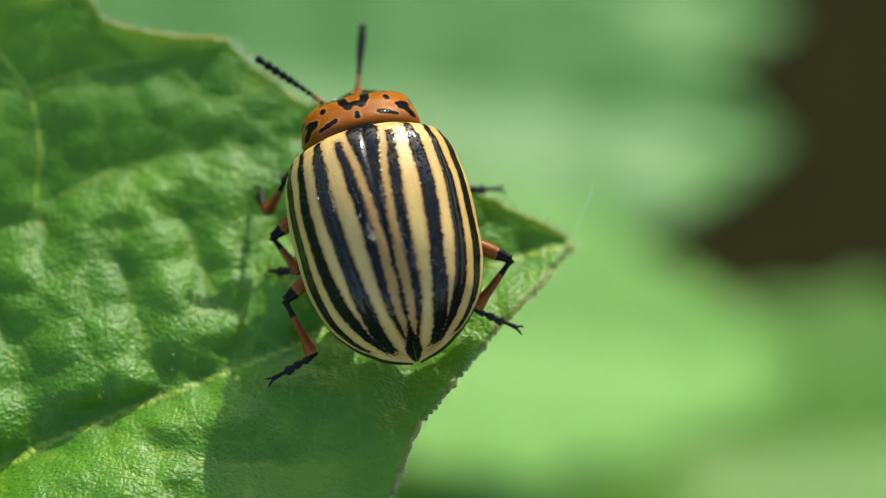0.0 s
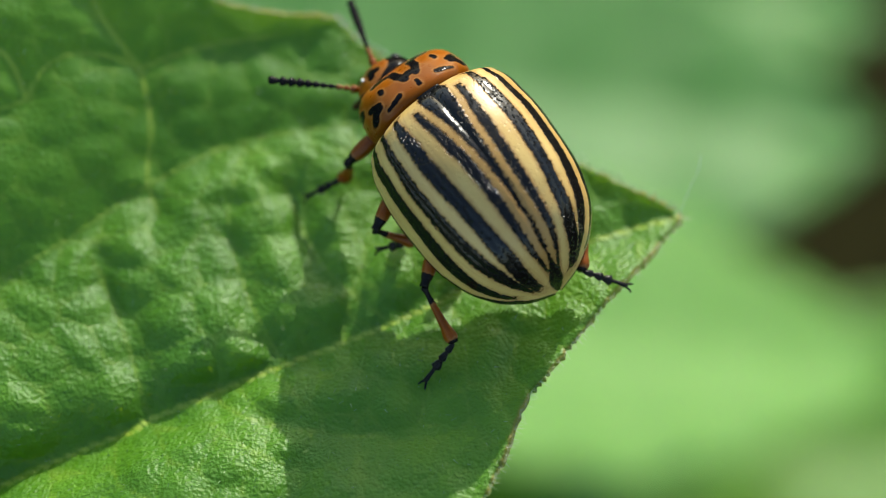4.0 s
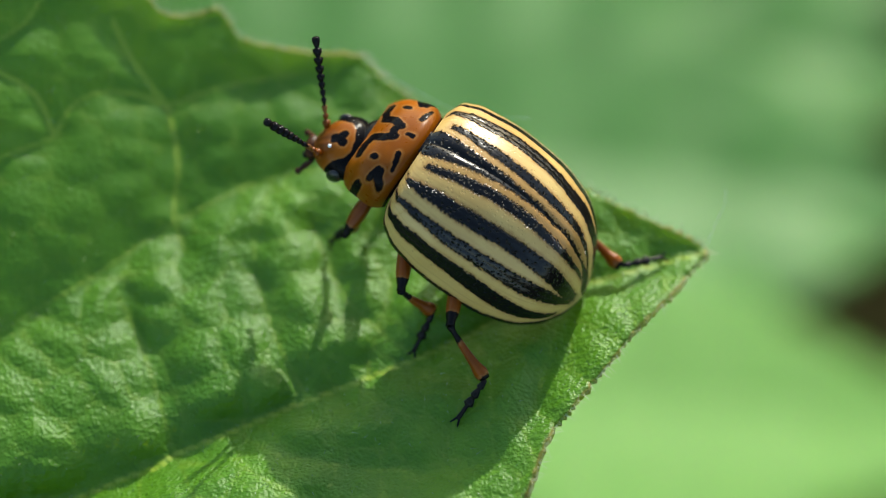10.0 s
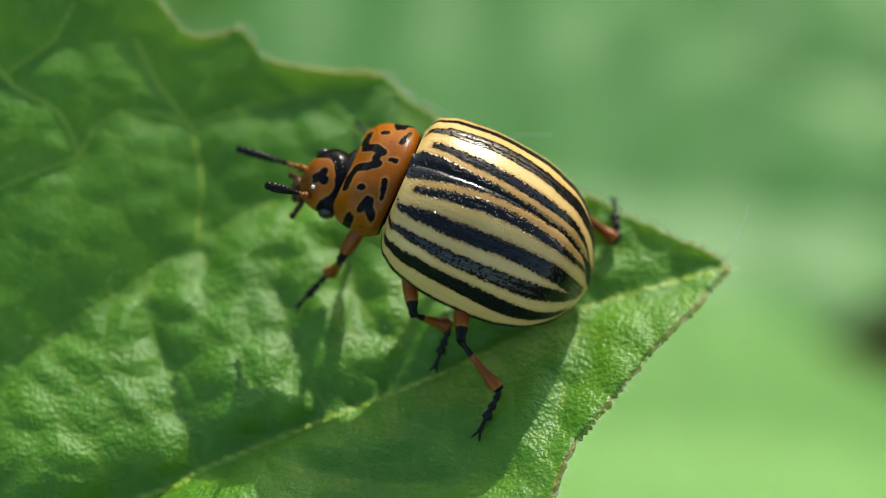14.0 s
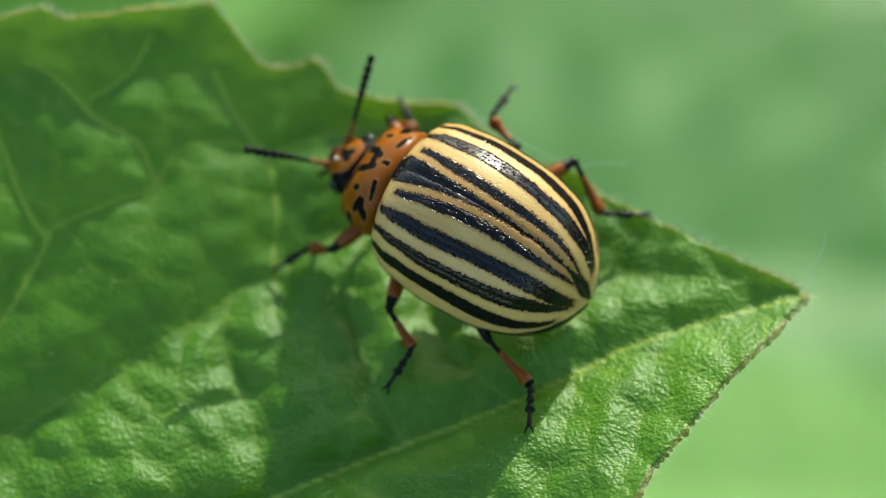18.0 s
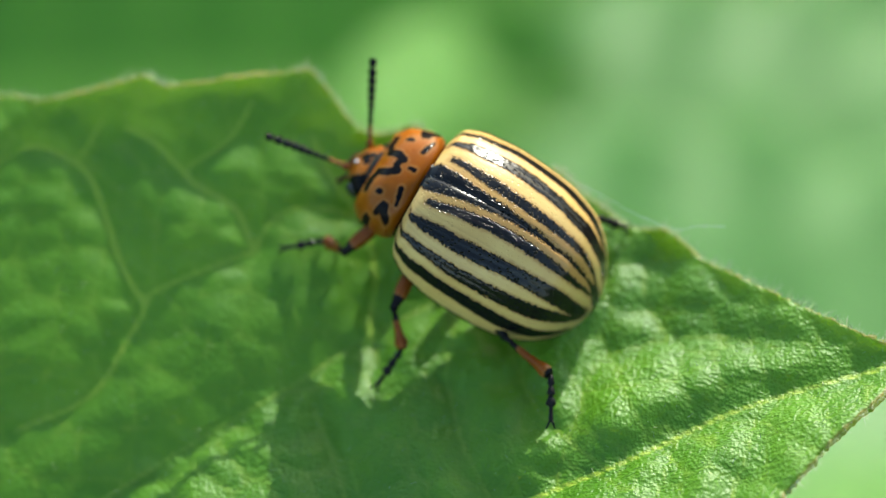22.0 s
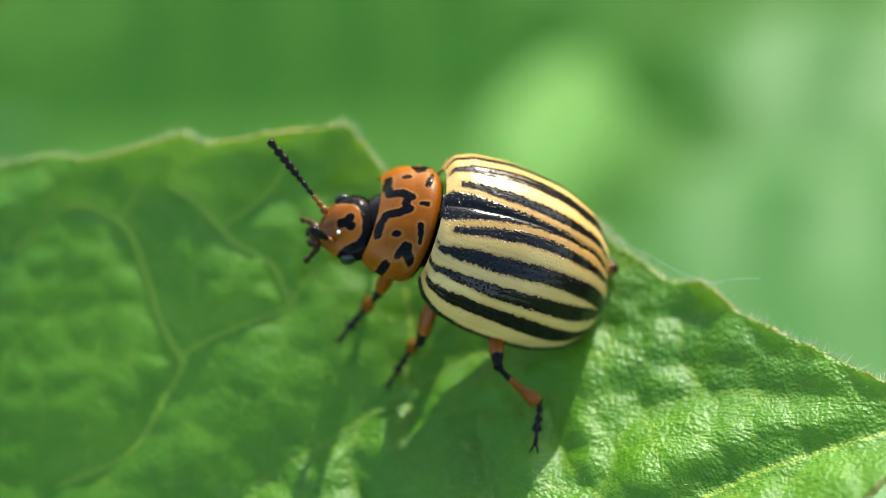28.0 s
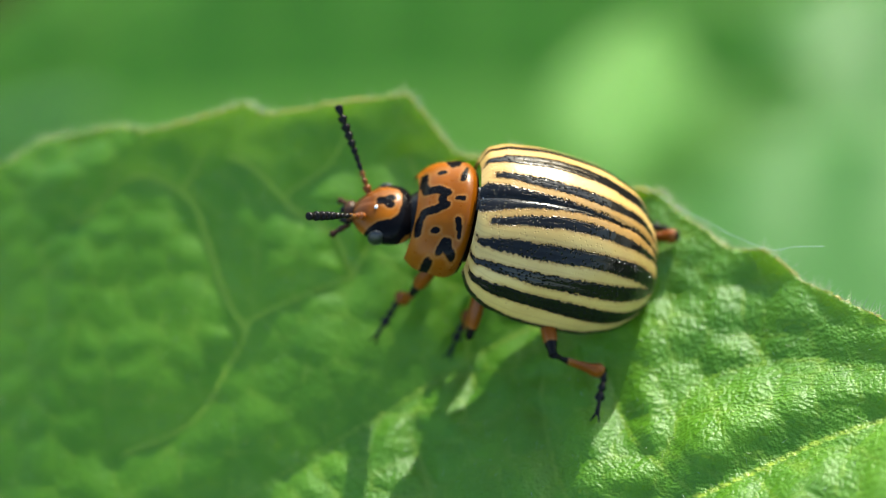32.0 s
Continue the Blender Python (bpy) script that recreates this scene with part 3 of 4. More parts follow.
HEAD_SPOTS = [([(4.98, 0.0), (4.84, 0.14)], 0.15), ([(5.10, 0.0), (5.12, 0.05)], 0.12), ([(4.22, 0.0), (4.28, 0.55)], 0.28), ([(4.18, 0.45), (4.45, 0.80)], 0.32), ([(4.45, 0.90), (4.90, 1.02)], 0.36)]


def build_head():
    def shape(p, d):
        t = np.clip((p[:, 0] - 4.3) / 1.6, 0, 1)
        p = p.copy()
        p[:, 1] *= 1 - 0.36 * t ** 2
        p[:, 2] -= 0.62 * t ** 1.6
        p[:, 2] += 0.06 * np.exp(-((p[:, 1] / 0.5) ** 2)) * (d[:, 2] > 0) * t
        # shallow furrow down the middle of the brow
        p[:, 2] -= 0.04 * np.exp(-((p[:, 1] / 0.08) ** 2)) * (d[:, 2] > 0) * np.clip((p[:, 0] - 4.9) / 0.2, 0, 1)
        return p

    def attrs(p):
        return {"mark": spots(p[:, :2], HEAD_SPOTS), "tan": np.clip((p[:, 0] - 5.05) / 0.5, 0, 0.8)}
    return blob("head", (4.66, 0, 1.63), (1.02, 1.08, 0.72), 40, shape, attrs)


def bead_chain(name, lengths, radii, mark=None):
    """A jointed rod along x, each joint swelling towards its end."""
    cs, rs, ms = [], [], []
    x = 0.0
    for i, (l, r) in enumerate(zip(lengths, radii)):
        for f, g in ((0.02, 0.48), (0.25, 0.74), (0.6, 1.0), (0.88, 0.98), (0.98, 0.52)):
            cs.append((x + l * f, 0, 0.02 * math.sin(x * 1.4)))
            rs.append(r * g)
            ms.append(mark[i] if mark else 0.3)
        x += l
    return tube_mesh(name, cs, rs, 10, {"mark": np.array(ms), "tan": np.zeros(len(ms))})


def limb(name, length, stops, mark, sides=14, squash=0.8, bow=0.0):
    """A limb piece along +x: stops are (fraction, radius); mark gives black (positive) or orange (negative) along it."""
    fs = np.linspace(0, 1, 22)
    rs = curve(fs, *zip(*stops))
    ms = np.interp(fs, *zip(*mark))
    cs = np.column_stack([fs * length, 0 * fs, bow * np.sin(fs * math.pi)])
    return tube_mesh(name, cs, rs, sides, {"mark": ms, "tan": 0 * fs}, squash)


def tarsus_mesh():
    """Foot: three lobed joints, a slim claw joint and two hooked claws, along +x, lying flat."""
    cs, rs = [], []
    x = 0.0
    for l, r in ((0.36, 0.12), (0.30, 0.14), (0.32, 0.17)):
        for f, g in ((0.0, 0.45), (0.35, 0.75), (0.8, 1.0), (0.98, 0.55)):
            cs.append((x + l * f, 0, 0.10 + 0.02 * math.sin(x * 5)))
            rs.append(r * g)
        x += l
    for f, r in ((0.02, 0.06), (0.2, 0.065), (0.42, 0.08), (0.5, 0.05)):
        cs.append((x + f, 0, 0.13))
        rs.append(r)
    x += 0.48
    body = tube_mesh("tarsus", cs, rs, 10)
    bm = bmesh.new()
    bm.from_mesh(body)
    for s in (-1, 1):
        pts = [(x - 0.04, 0.03 * s, 0.12), (x + 0.10, 0.09 * s, 0.13), (x + 0.20, 0.13 * s, 0.07), (x + 0.22, 0.14 * s, -0.02)]
        claw = tube_mesh("claw", pts, (0.04, 0.035, 0.022, 0.006), 6)
        bm.from_mesh(claw)
    out = bpy.data.meshes.new("tarsus")
    bm.to_mesh(out)
    bm.free()
    out.polygons.foreach_set("use_smooth", np.ones(len(out.polygons), bool))
    return out


# hip in the body, lengths of thigh and shin
LEGS = {
    "fl": ((3.05, 1.15, 1.30), 1.75, 1.30), "fr": ((3.05, -1.15, 1.30), 1.75, 1.30),
    "ml": ((1.55, 1.60, 1.15), 2.00, 1.45), "mr": ((1.55, -1.60, 1.15), 2.00, 1.45),
    "hl": ((-0.40, 1.60, 1.00), 2.10, 1.95), "hr": ((-0.40, -1.60, 1.00), 2.40, 1.95),
}


def build_beetle():
    ob = new("potato_beetle")
    tagged(ob, "orange and cream potato beetle with black striped wing cases", "beetle")
    for side in (1, -1):
        e = part("elytron", build_elytron(side), ELYTRON, ob, "cream wing case with five black stripes")
        sol = e.modifiers.new("thick", "SOLIDIFY")
        sol.thickness, sol.offset = 0.00008, -1
    part("pronotum", build_pronotum(), ORANGE, ob, "orange neck shield with black spots")
    # small dark plate between the wing cases
    u, w = np.linspace(0, 1, 14), np.linspace(-1, 1, 15)
    U, W = (a.ravel() for a in np.meshgrid(u, w, indexing="ij"))
    x = 2.46 - 0.60 * U
    y = 0.40 * np.sqrt(np.maximum(1 - U ** 2.4, 0)) * W
    z = np.minimum(curve(x, EX, ET), 3.92) + 0.035 - 0.10 * y ** 2 - 0.05 * np.maximum(np.abs(W), U) ** 8
    bm = mesh_from("scutellum", np.column_stack([x, y, z]), grid_faces(14, 15))
    part("scutellum", bm, BLACK, ob, "bluish-black half-round plate")
    # underside
    part("abdomen", blob("abdomen", (-0.7, 0, 1.55), (2.85, 2.25, 0.62), 20), BROWN, ob, "dark brown underside")
    part("thorax", blob("thorax", (2.8, 0, 1.85), (1.35, 1.45, 0.62), 18), BROWN, ob)
    part("neck", blob("neck", (3.80, 0, 1.58), (0.62, 0.86, 0.58), 16), BLACK, ob, "black neck between head and shield")
    head = part("head", build_head(), ORANGE, ob, "orange head with black spots")
    for s in (1, -1):
        part("eye", blob("eye", (4.84, 0.96 * s, 1.48), (0.26, 0.16, 0.34), 14), EYE, head, "black kidney-shaped eye")
        pal = [(5.58, 0.34 * s, 0.86), (5.80, 0.54 * s, 0.66), (5.92, 0.66 * s, 0.52), (6.00, 0.66 * s, 0.40)]
        part("palp", tube_mesh("palp", smooth_line(pal, 5), np.interp(np.linspace(0, 1, 16), [0, 0.3, 0.5, 0.8, 1], [0.07, 0.10, 0.07, 0.12, 0.05]), 8), BROWN, head)
        jaw = [(5.60, 0.22 * s, 0.98), (5.82, 0.24 * s, 0.80), (5.90, 0.08 * s, 0.66)]
        part("mandible", tube_mesh("mandible", smooth_line(jaw, 5), np.linspace(0.16, 0.05, 11), 8), BLACK, head)
        part("antenna_socket", blob("antenna_socket", (5.34, 0.42 * s, 1.58), (0.15, 0.15, 0.12), 10), LEG_ORANGE, head)
    part("labrum", blob("labrum", (5.70, 0, 1.06), (0.22, 0.40, 0.18), 12), BROWN, head)
    # pale lint caught on the shell behind the neck shield
    for pts in ([(2.34, -0.30), (2.32, -0.05), (2.22, 0.12), (2.02, 0.20), (1.86, 0.24)], [(1.98, 0.22), (1.62, 0.30), (1.40, 0.36), (1.05, 0.37)], [(2.2, 0.10), (2.0, 0.26), (1.86, 0.30)]):
        q = []
        for x, v in smooth_line(pts, 8):
            y, z = elytra_point(np.array([x]), np.array([v * math.pi / 2]))
            q.append((x, y[0] * 1.02, z[0] + 0.05))
        part("lint_fibre", tube_mesh("lint_fibre", q, np.full(len(q), 0.006), 5), LINT, ob, "thin white fibre")
    part("pale_speck", blob("pale_speck", (5.20, 0.26, 2.02), (0.06, 0.06, 0.05), 8), LINT, head, "tiny white speck")
    antennae = {}
    lens = [0.32, 0.20, 0.27, 0.25, 0.25, 0.24, 0.25, 0.26, 0.27, 0.28, 0.36]
    rads = [0.13, 0.090, 0.085, 0.085, 0.090, 0.108, 0.130, 0.142, 0.150, 0.150, 0.128]
    mk = [-0.3, -0.12, 0.0, 0.08, 0.2, 0.3, 0.3, 0.3, 0.3, 0.3, 0.2]
    ant = bead_chain("antenna", lens, rads, mk)
    for key, s in (("l", 1), ("r", -1)):
        antennae[key] = part("antenna", ant, LEG, head, "beaded black feeler with orange base")
    legs = {}
    foot = tarsus_mesh()
    for key, (hip, lf, lt) in LEGS.items():
        femur = part("leg", limb("femur", lf, [(0, 0.17), (0.3, 0.27), (0.6, 0.30), (0.85, 0.23), (0.94, 0.17), (1, 0.19)], [(0, -0.2), (0.72, -0.2), (0.84, 0.1), (1, 0.3)]), LEG, ob, "orange and black jointed leg")
        tibia = part("shin", limb("tibia", lt, [(0, 0.16), (0.08, 0.11), (0.3, 0.13), (0.7, 0.19), (0.92, 0.26), (1, 0.17)], [(0, 0.2), (0.2, 0.12), (0.38, -0.10), (0.86, -0.14), (0.95, 0.02), (1, 0.2)], bow=-0.08), LEG, femur, "orange shin with black ends")
        tarsus = part("foot", foot, BLACK, femur, "black clawed foot")
        legs[key] = (femur, tibia, tarsus)
    return ob, head, antennae, legs


def basis(origin, forward, up):
    """A pose in metres with +x along forward and +z near up (inputs in mm)."""
    f = Vector(forward).normalized()
    y = Vector(up).cross(f).normalized()
    z = f.cross(y)
    m = Matrix((f, y, z)).transposed().to_4x4()
    m.translation = Vector(origin) * MM
    return m


def solve_leg(hip, ankle, lf, lt, up):
    """Knee of a two-piece limb that bends towards up."""
    d = ankle - hip
    dist = min(max(d.length, abs(lf - lt) + 0.05), lf + lt - 0.02)
    u = d.normalized()
    a = (lf * lf - lt * lt + dist * dist) / (2 * dist)
    h = math.sqrt(max(lf * lf - a * a, 0.0))
    n = (up - u * up.dot(u)).normalized()
    return hip + u * a + n * h

# ---- what lies behind and below ----
def build_ground():
    n = 40
    xs = np.sign(np.linspace(-1, 1, n)) * np.abs(np.linspace(-1, 1, n)) ** 5 * 300000
    X, Y = (a.ravel() for a in np.meshgrid(xs, xs, indexing="ij"))
    p = np.column_stack([X, Y])
    z = -365 + 9 * value_noise(p, 100, 4) + 4 * value_noise(p, 29, 5)
    g = part("ground", mesh_from("ground", np.column_stack([X, Y, z]), grid_faces(n, n)), SOIL)
    tagged(g, "dark brown garden soil below the plants", "ground", kind="structure")


def far_leaf_mesh():
    """A plain leaflet 60 mm long with a folded midrib, wavy margin and swellings."""
    u = np.linspace(0, 1, 60)
    w = np.linspace(-1, 1, 41)
    U, W = (a.ravel() for a in np.meshgrid(u, w, indexing="ij"))
    half = 19 * np.sin(np.pi * U ** 0.75) ** 0.8 * (1 + 0.06 * np.sin(U * 31))
    x = 60 * U
    y = half * W
    side = np.abs(((U * 7 - np.abs(W) * 1.3) % 1) - 0.5) * 2
    z = 0.10 * np.abs(y) - 4 * U ** 2 + 0.35 * (1 - (1 - side) ** 2) * np.minimum(np.abs(W) * 2, 1) + 0.5 * np.sin(x * 0.7) * W
    dv = np.minimum(np.abs(y), np.abs(1 - side) * 4)
    return mesh_from("blade", np.column_stack([x, y, z]), grid_faces(60, 41), {"vein": dv, "cell": 0 * U + 0.5, "rim": (1 - np.abs(W)) * half + 0.5, "rib": np.abs(y)})


def build_back():
    build_ground()
    me = far_leaf_mesh()
    stalk = tube_mesh("stalk", smooth_line([(0, 0, 0), (-8, 1, -4), (-20, 2, -16), (-30, 2, -60), (-32, 2, -195)], 6), np.linspace(0.8, 2.2, 25), 8)
    for x, y, z, rx, ry, rz, s, mat in BACK:
        ob = new("background_leaf")
        tagged(ob, mat[1], "leaf", "leaves behind the beetle")
        own = me.copy()
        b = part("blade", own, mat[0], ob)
        sol = b.modifiers.new("thick", "SOLIDIFY")
        sol.thickness = 0.0003
        part("stalk", stalk, STEM, ob)
        place = EYE_AT + (Vector((x, y, z)) - EYE_AT) * FAR
        ob.matrix_basis = pose(place.x * MM, place.y * MM, place.z * MM, rx, ry, rz) @ Matrix.Scale(s * FAR, 4)


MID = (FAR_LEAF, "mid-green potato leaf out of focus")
# looks sunlit through its lighter blade colours
SUNLIT = (SUNLIT_LEAF, "sunlit yellow-green potato leaf out of focus")
SOFT = (BLUISH_LEAF, "soft bluish-green potato leaf out of focus")
DEEP = (LEAF, "deep green potato leaf low in the shade")
EYE_AT, FAR = Vector(EYE_MID), 1.7
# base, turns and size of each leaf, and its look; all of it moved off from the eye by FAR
BACK = [(3, 22, -86, -20, 0, -2, 0.74, SUNLIT), (-26, 80, -114, -10, 4, -6, 1.5, SOFT), (38, 15, -102, -12, 0, 3, 0.8, DEEP), (-80, 82, -105, 12, 0, 2, 1.25, MID), (-22, 61.5, -86, -4, 10, 84, 0.33, SUNLIT),
        (-120, 84, -125, 10, 0, 3, 1.3, MID), (-48, 54, -125, 4, 0, 4, 1.4, MID), (-26, 48, -93, -10, 0, -3, 1.28, SOFT), (66, 110, -150, -10, 0, 10, 1.3, MID), (-60, 36, -150, 10, 0, -8, 1.5, MID),
        (-62, 112, -130, 0, 0, -5, 1.5, MID), (14, 112, -140, -5, 0, 4, 1.6, SOFT), (4, 3, -112, -15, 0, -2, 1.5, DEEP), (-120, 120, -150, 5, 0, 0, 1.8, MID), (-20, 140, -160, 10, 0, 10, 1.8, MID)]


def build_thread(points):
    """A strand of spider silk between the leaf's margin and the air beside it."""
    q = smooth_line(points, 8)
    ob = part("spider_thread", tube_mesh("spider_thread", q, np.full(len(q), 0.004), 5), LINT)
    tagged(ob, "thin white strand of spider silk caught on the leaf margin", "spider silk")


THREAD = [(-2.10, 5.75, 1.30), (-1.70, 5.45, 1.00), (-0.16, 4.70, 0.60), (0.80, 4.20, 0.45), (1.83, 3.80, 0.40), (2.50, 3.80, 0.60), (3.40, 3.80, 0.60)]
leaf = build_leaf()
build_thread(THREAD)
build_thread([(8.9, -0.55, 0.25), (9.2, 0.2, 0.7), (9.45, 0.7, 0.9), (9.5, 1.1, 1.1)])
beetle, head, antennae, legs = build_beetle()
build_back()

# ---- movement ----
BODY = [
    (0.0, pose(0.00288, -0.00092, 0.00088, -9.6, 2.6, 101.2)), (0.5, pose(0.00272, -0.00095, 0.00100, -5.3, 3.2, 107.3)),
    (1.0, pose(0.00258, -0.00094, 0.00103, -2.3, 3.9, 112.1)), (1.5, pose(0.00248, -0.00091, 0.00121, -2.7, 5.1, 115.0)),
    (2.0, pose(0.00251, -0.00094, 0.00118, -2.6, 6.5, 118.1)), (2.5, pose(0.00249, -0.00076, 0.00117, -3.3, 8.4, 120.9)),
    (3.0, pose(0.00251, -0.00064, 0.00096, -4.2, 7.0, 123.0)), (3.5, pose(0.00240, -0.00027, 0.00095, -6.6, 2.7, 124.1)),
    (5.5, pose(0.00212, -0.00010, 0.00054, -1.5, 2.0, 137.5)), (6.0, pose(0.00167, 0.00004, 0.00029, 1.6, -6.5, 144.2)),
    (6.5, pose(0.00167, 0.00004, 0.00023, 2.2, -6.2, 147.5)), (7.0, pose(0.00168, 0.00003, 0.00030, 1.4, -6.0, 150.4)),
    (7.5, pose(0.00162, -0.00008, 0.00043, 1.5, -6.8, 152.4)), (8.0, pose(0.00184, -0.00023, 0.00076, -1.8, -2.3, 152.6)),
    (8.5, pose(0.00145, -0.00019, 0.00052, 1.3, -6.6, 154.1)), (9.0, pose(0.00142, -0.00010, 0.00037, 1.5, -6.8, 153.9)),
    (9.5, pose(0.00139, -0.00006, 0.00026, 1.2, -8.8, 150.8)), (10.0, pose(0.00135, 0.00008, 0.00024, 2.7, -7.9, 148.1)),
    (10.5, pose(0.00118, 0.00014, 0.00021, 2.5, -8.3, 147.3)), (11.0, pose(0.00109, 0.00018, 0.00019, 2.4, -8.8, 149.1)),
    (11.5, pose(0.00097, 0.00009, 0.00024, 2.7, -7.5, 150.3)), (12.0, pose(0.00094, 0.00007, 0.00027, 2.1, -7.1, 151.7)),
    (12.5, pose(0.00096, 0.00007, 0.00026, 2.1, -6.4, 152.7)), (13.0, pose(0.00116, 0.00013, 0.00041, -0.5, 0.6, 151.6)),
    (13.5, pose(0.00066, 0.00016, 0.00038, -0.7, -5.7, 155.9)), (14.0, pose(0.00056, 0.00022, 0.00033, 0.2, -7.0, 158.0)),
    (14.5, pose(0.00045, 0.00029, 0.00031, -0.0, -7.0, 159.6)), (16.5, pose(-0.00039, 0.00072, -0.00034, -1.4, 8.7, 151.1)),
    (17.0, pose(-0.00035, 0.00075, -0.00028, -5.0, 14.2, 146.0)), (17.5, pose(-0.00084, 0.00094, -0.00027, -6.5, 12.8, 145.8)),
    (18.0, pose(-0.00133, 0.00132, -0.00033, -8.3, 4.3, 147.7)), (18.5, pose(-0.00186, 0.00162, -0.00031, -7.4, 0.1, 149.2)),
    (19.0, pose(-0.00241, 0.00188, -0.00030, -7.4, -2.9, 148.7)), (19.5, pose(-0.00283, 0.00211, -0.00037, -5.8, -5.0, 148.5)),
    (20.0, pose(-0.00310, 0.00237, -0.00032, -8.3, -6.7, 148.6)), (20.5, pose(-0.00361, 0.00279, -0.00053, -5.1, -9.7, 152.6)),
    (21.0, pose(-0.00402, 0.00313, -0.00058, -6.2, -12.3, 153.9)), (21.5, pose(-0.00417, 0.00348, -0.00060, -6.9, -13.5, 155.0)),
    (22.0, pose(-0.00438, 0.00384, -0.00075, -7.1, -15.2, 154.1)), (22.5, pose(-0.00460, 0.00393, -0.00052, -6.8, -18.6, 153.0)),
    (23.0, pose(-0.00496, 0.00407, -0.00039, -4.5, -20.3, 150.4)), (23.5, pose(-0.00515, 0.00432, -0.00022, -2.8, -20.5, 149.6)),
    (24.0, pose(-0.00524, 0.00458, -0.00008, -0.1, -21.4, 148.3)), (24.5, pose(-0.00535, 0.00465, 0.00001, 1.3, -23.2, 150.2)),
    (25.0, pose(-0.00549, 0.00456, 0.00015, 2.8, -22.9, 152.4)), (25.5, pose(-0.00544, 0.00472, 0.00023, 2.2, -23.0, 156.4)),
    (27.5, pose(-0.00573, 0.00455, -0.00003, -0.4, -28.4, 169.9)), (28.0, pose(-0.00562, 0.00455, 0.00001, -3.7, -28.8, 177.1)),
    (28.5, pose(-0.00562, 0.00442, -0.00014, -3.7, -28.8, 183.1)), (29.0, pose(-0.00561, 0.00432, -0.00015, -5.5, -26.0, 186.9)),
    (29.5, pose(-0.00581, 0.00417, -0.00017, -7.0, -24.6, 188.5)), (30.0, pose(-0.00594, 0.00421, -0.00020, -7.3, -24.4, 187.6)),
    (30.5, pose(-0.00629, 0.00411, -0.00026, -8.2, -24.5, 187.4)), (31.0, pose(-0.00621, 0.00416, -0.00049, -6.2, -24.5, 185.6)),
    (31.5, pose(-0.00617, 0.00400, -0.00028, -5.8, -24.5, 183.4)), (32.0, pose(-0.00602, 0.00391, -0.00017, -4.1, -24.2, 180.3)),
]


def body_at(t):
    """The beetle's pose at a time, between its rows."""
    for (t0, a), (t1, b) in zip(BODY, BODY[1:]):
        if t <= t1:
            return a.lerp(b, max(0.0, (t - t0) / (t1 - t0)))
    return BODY[-1][1]


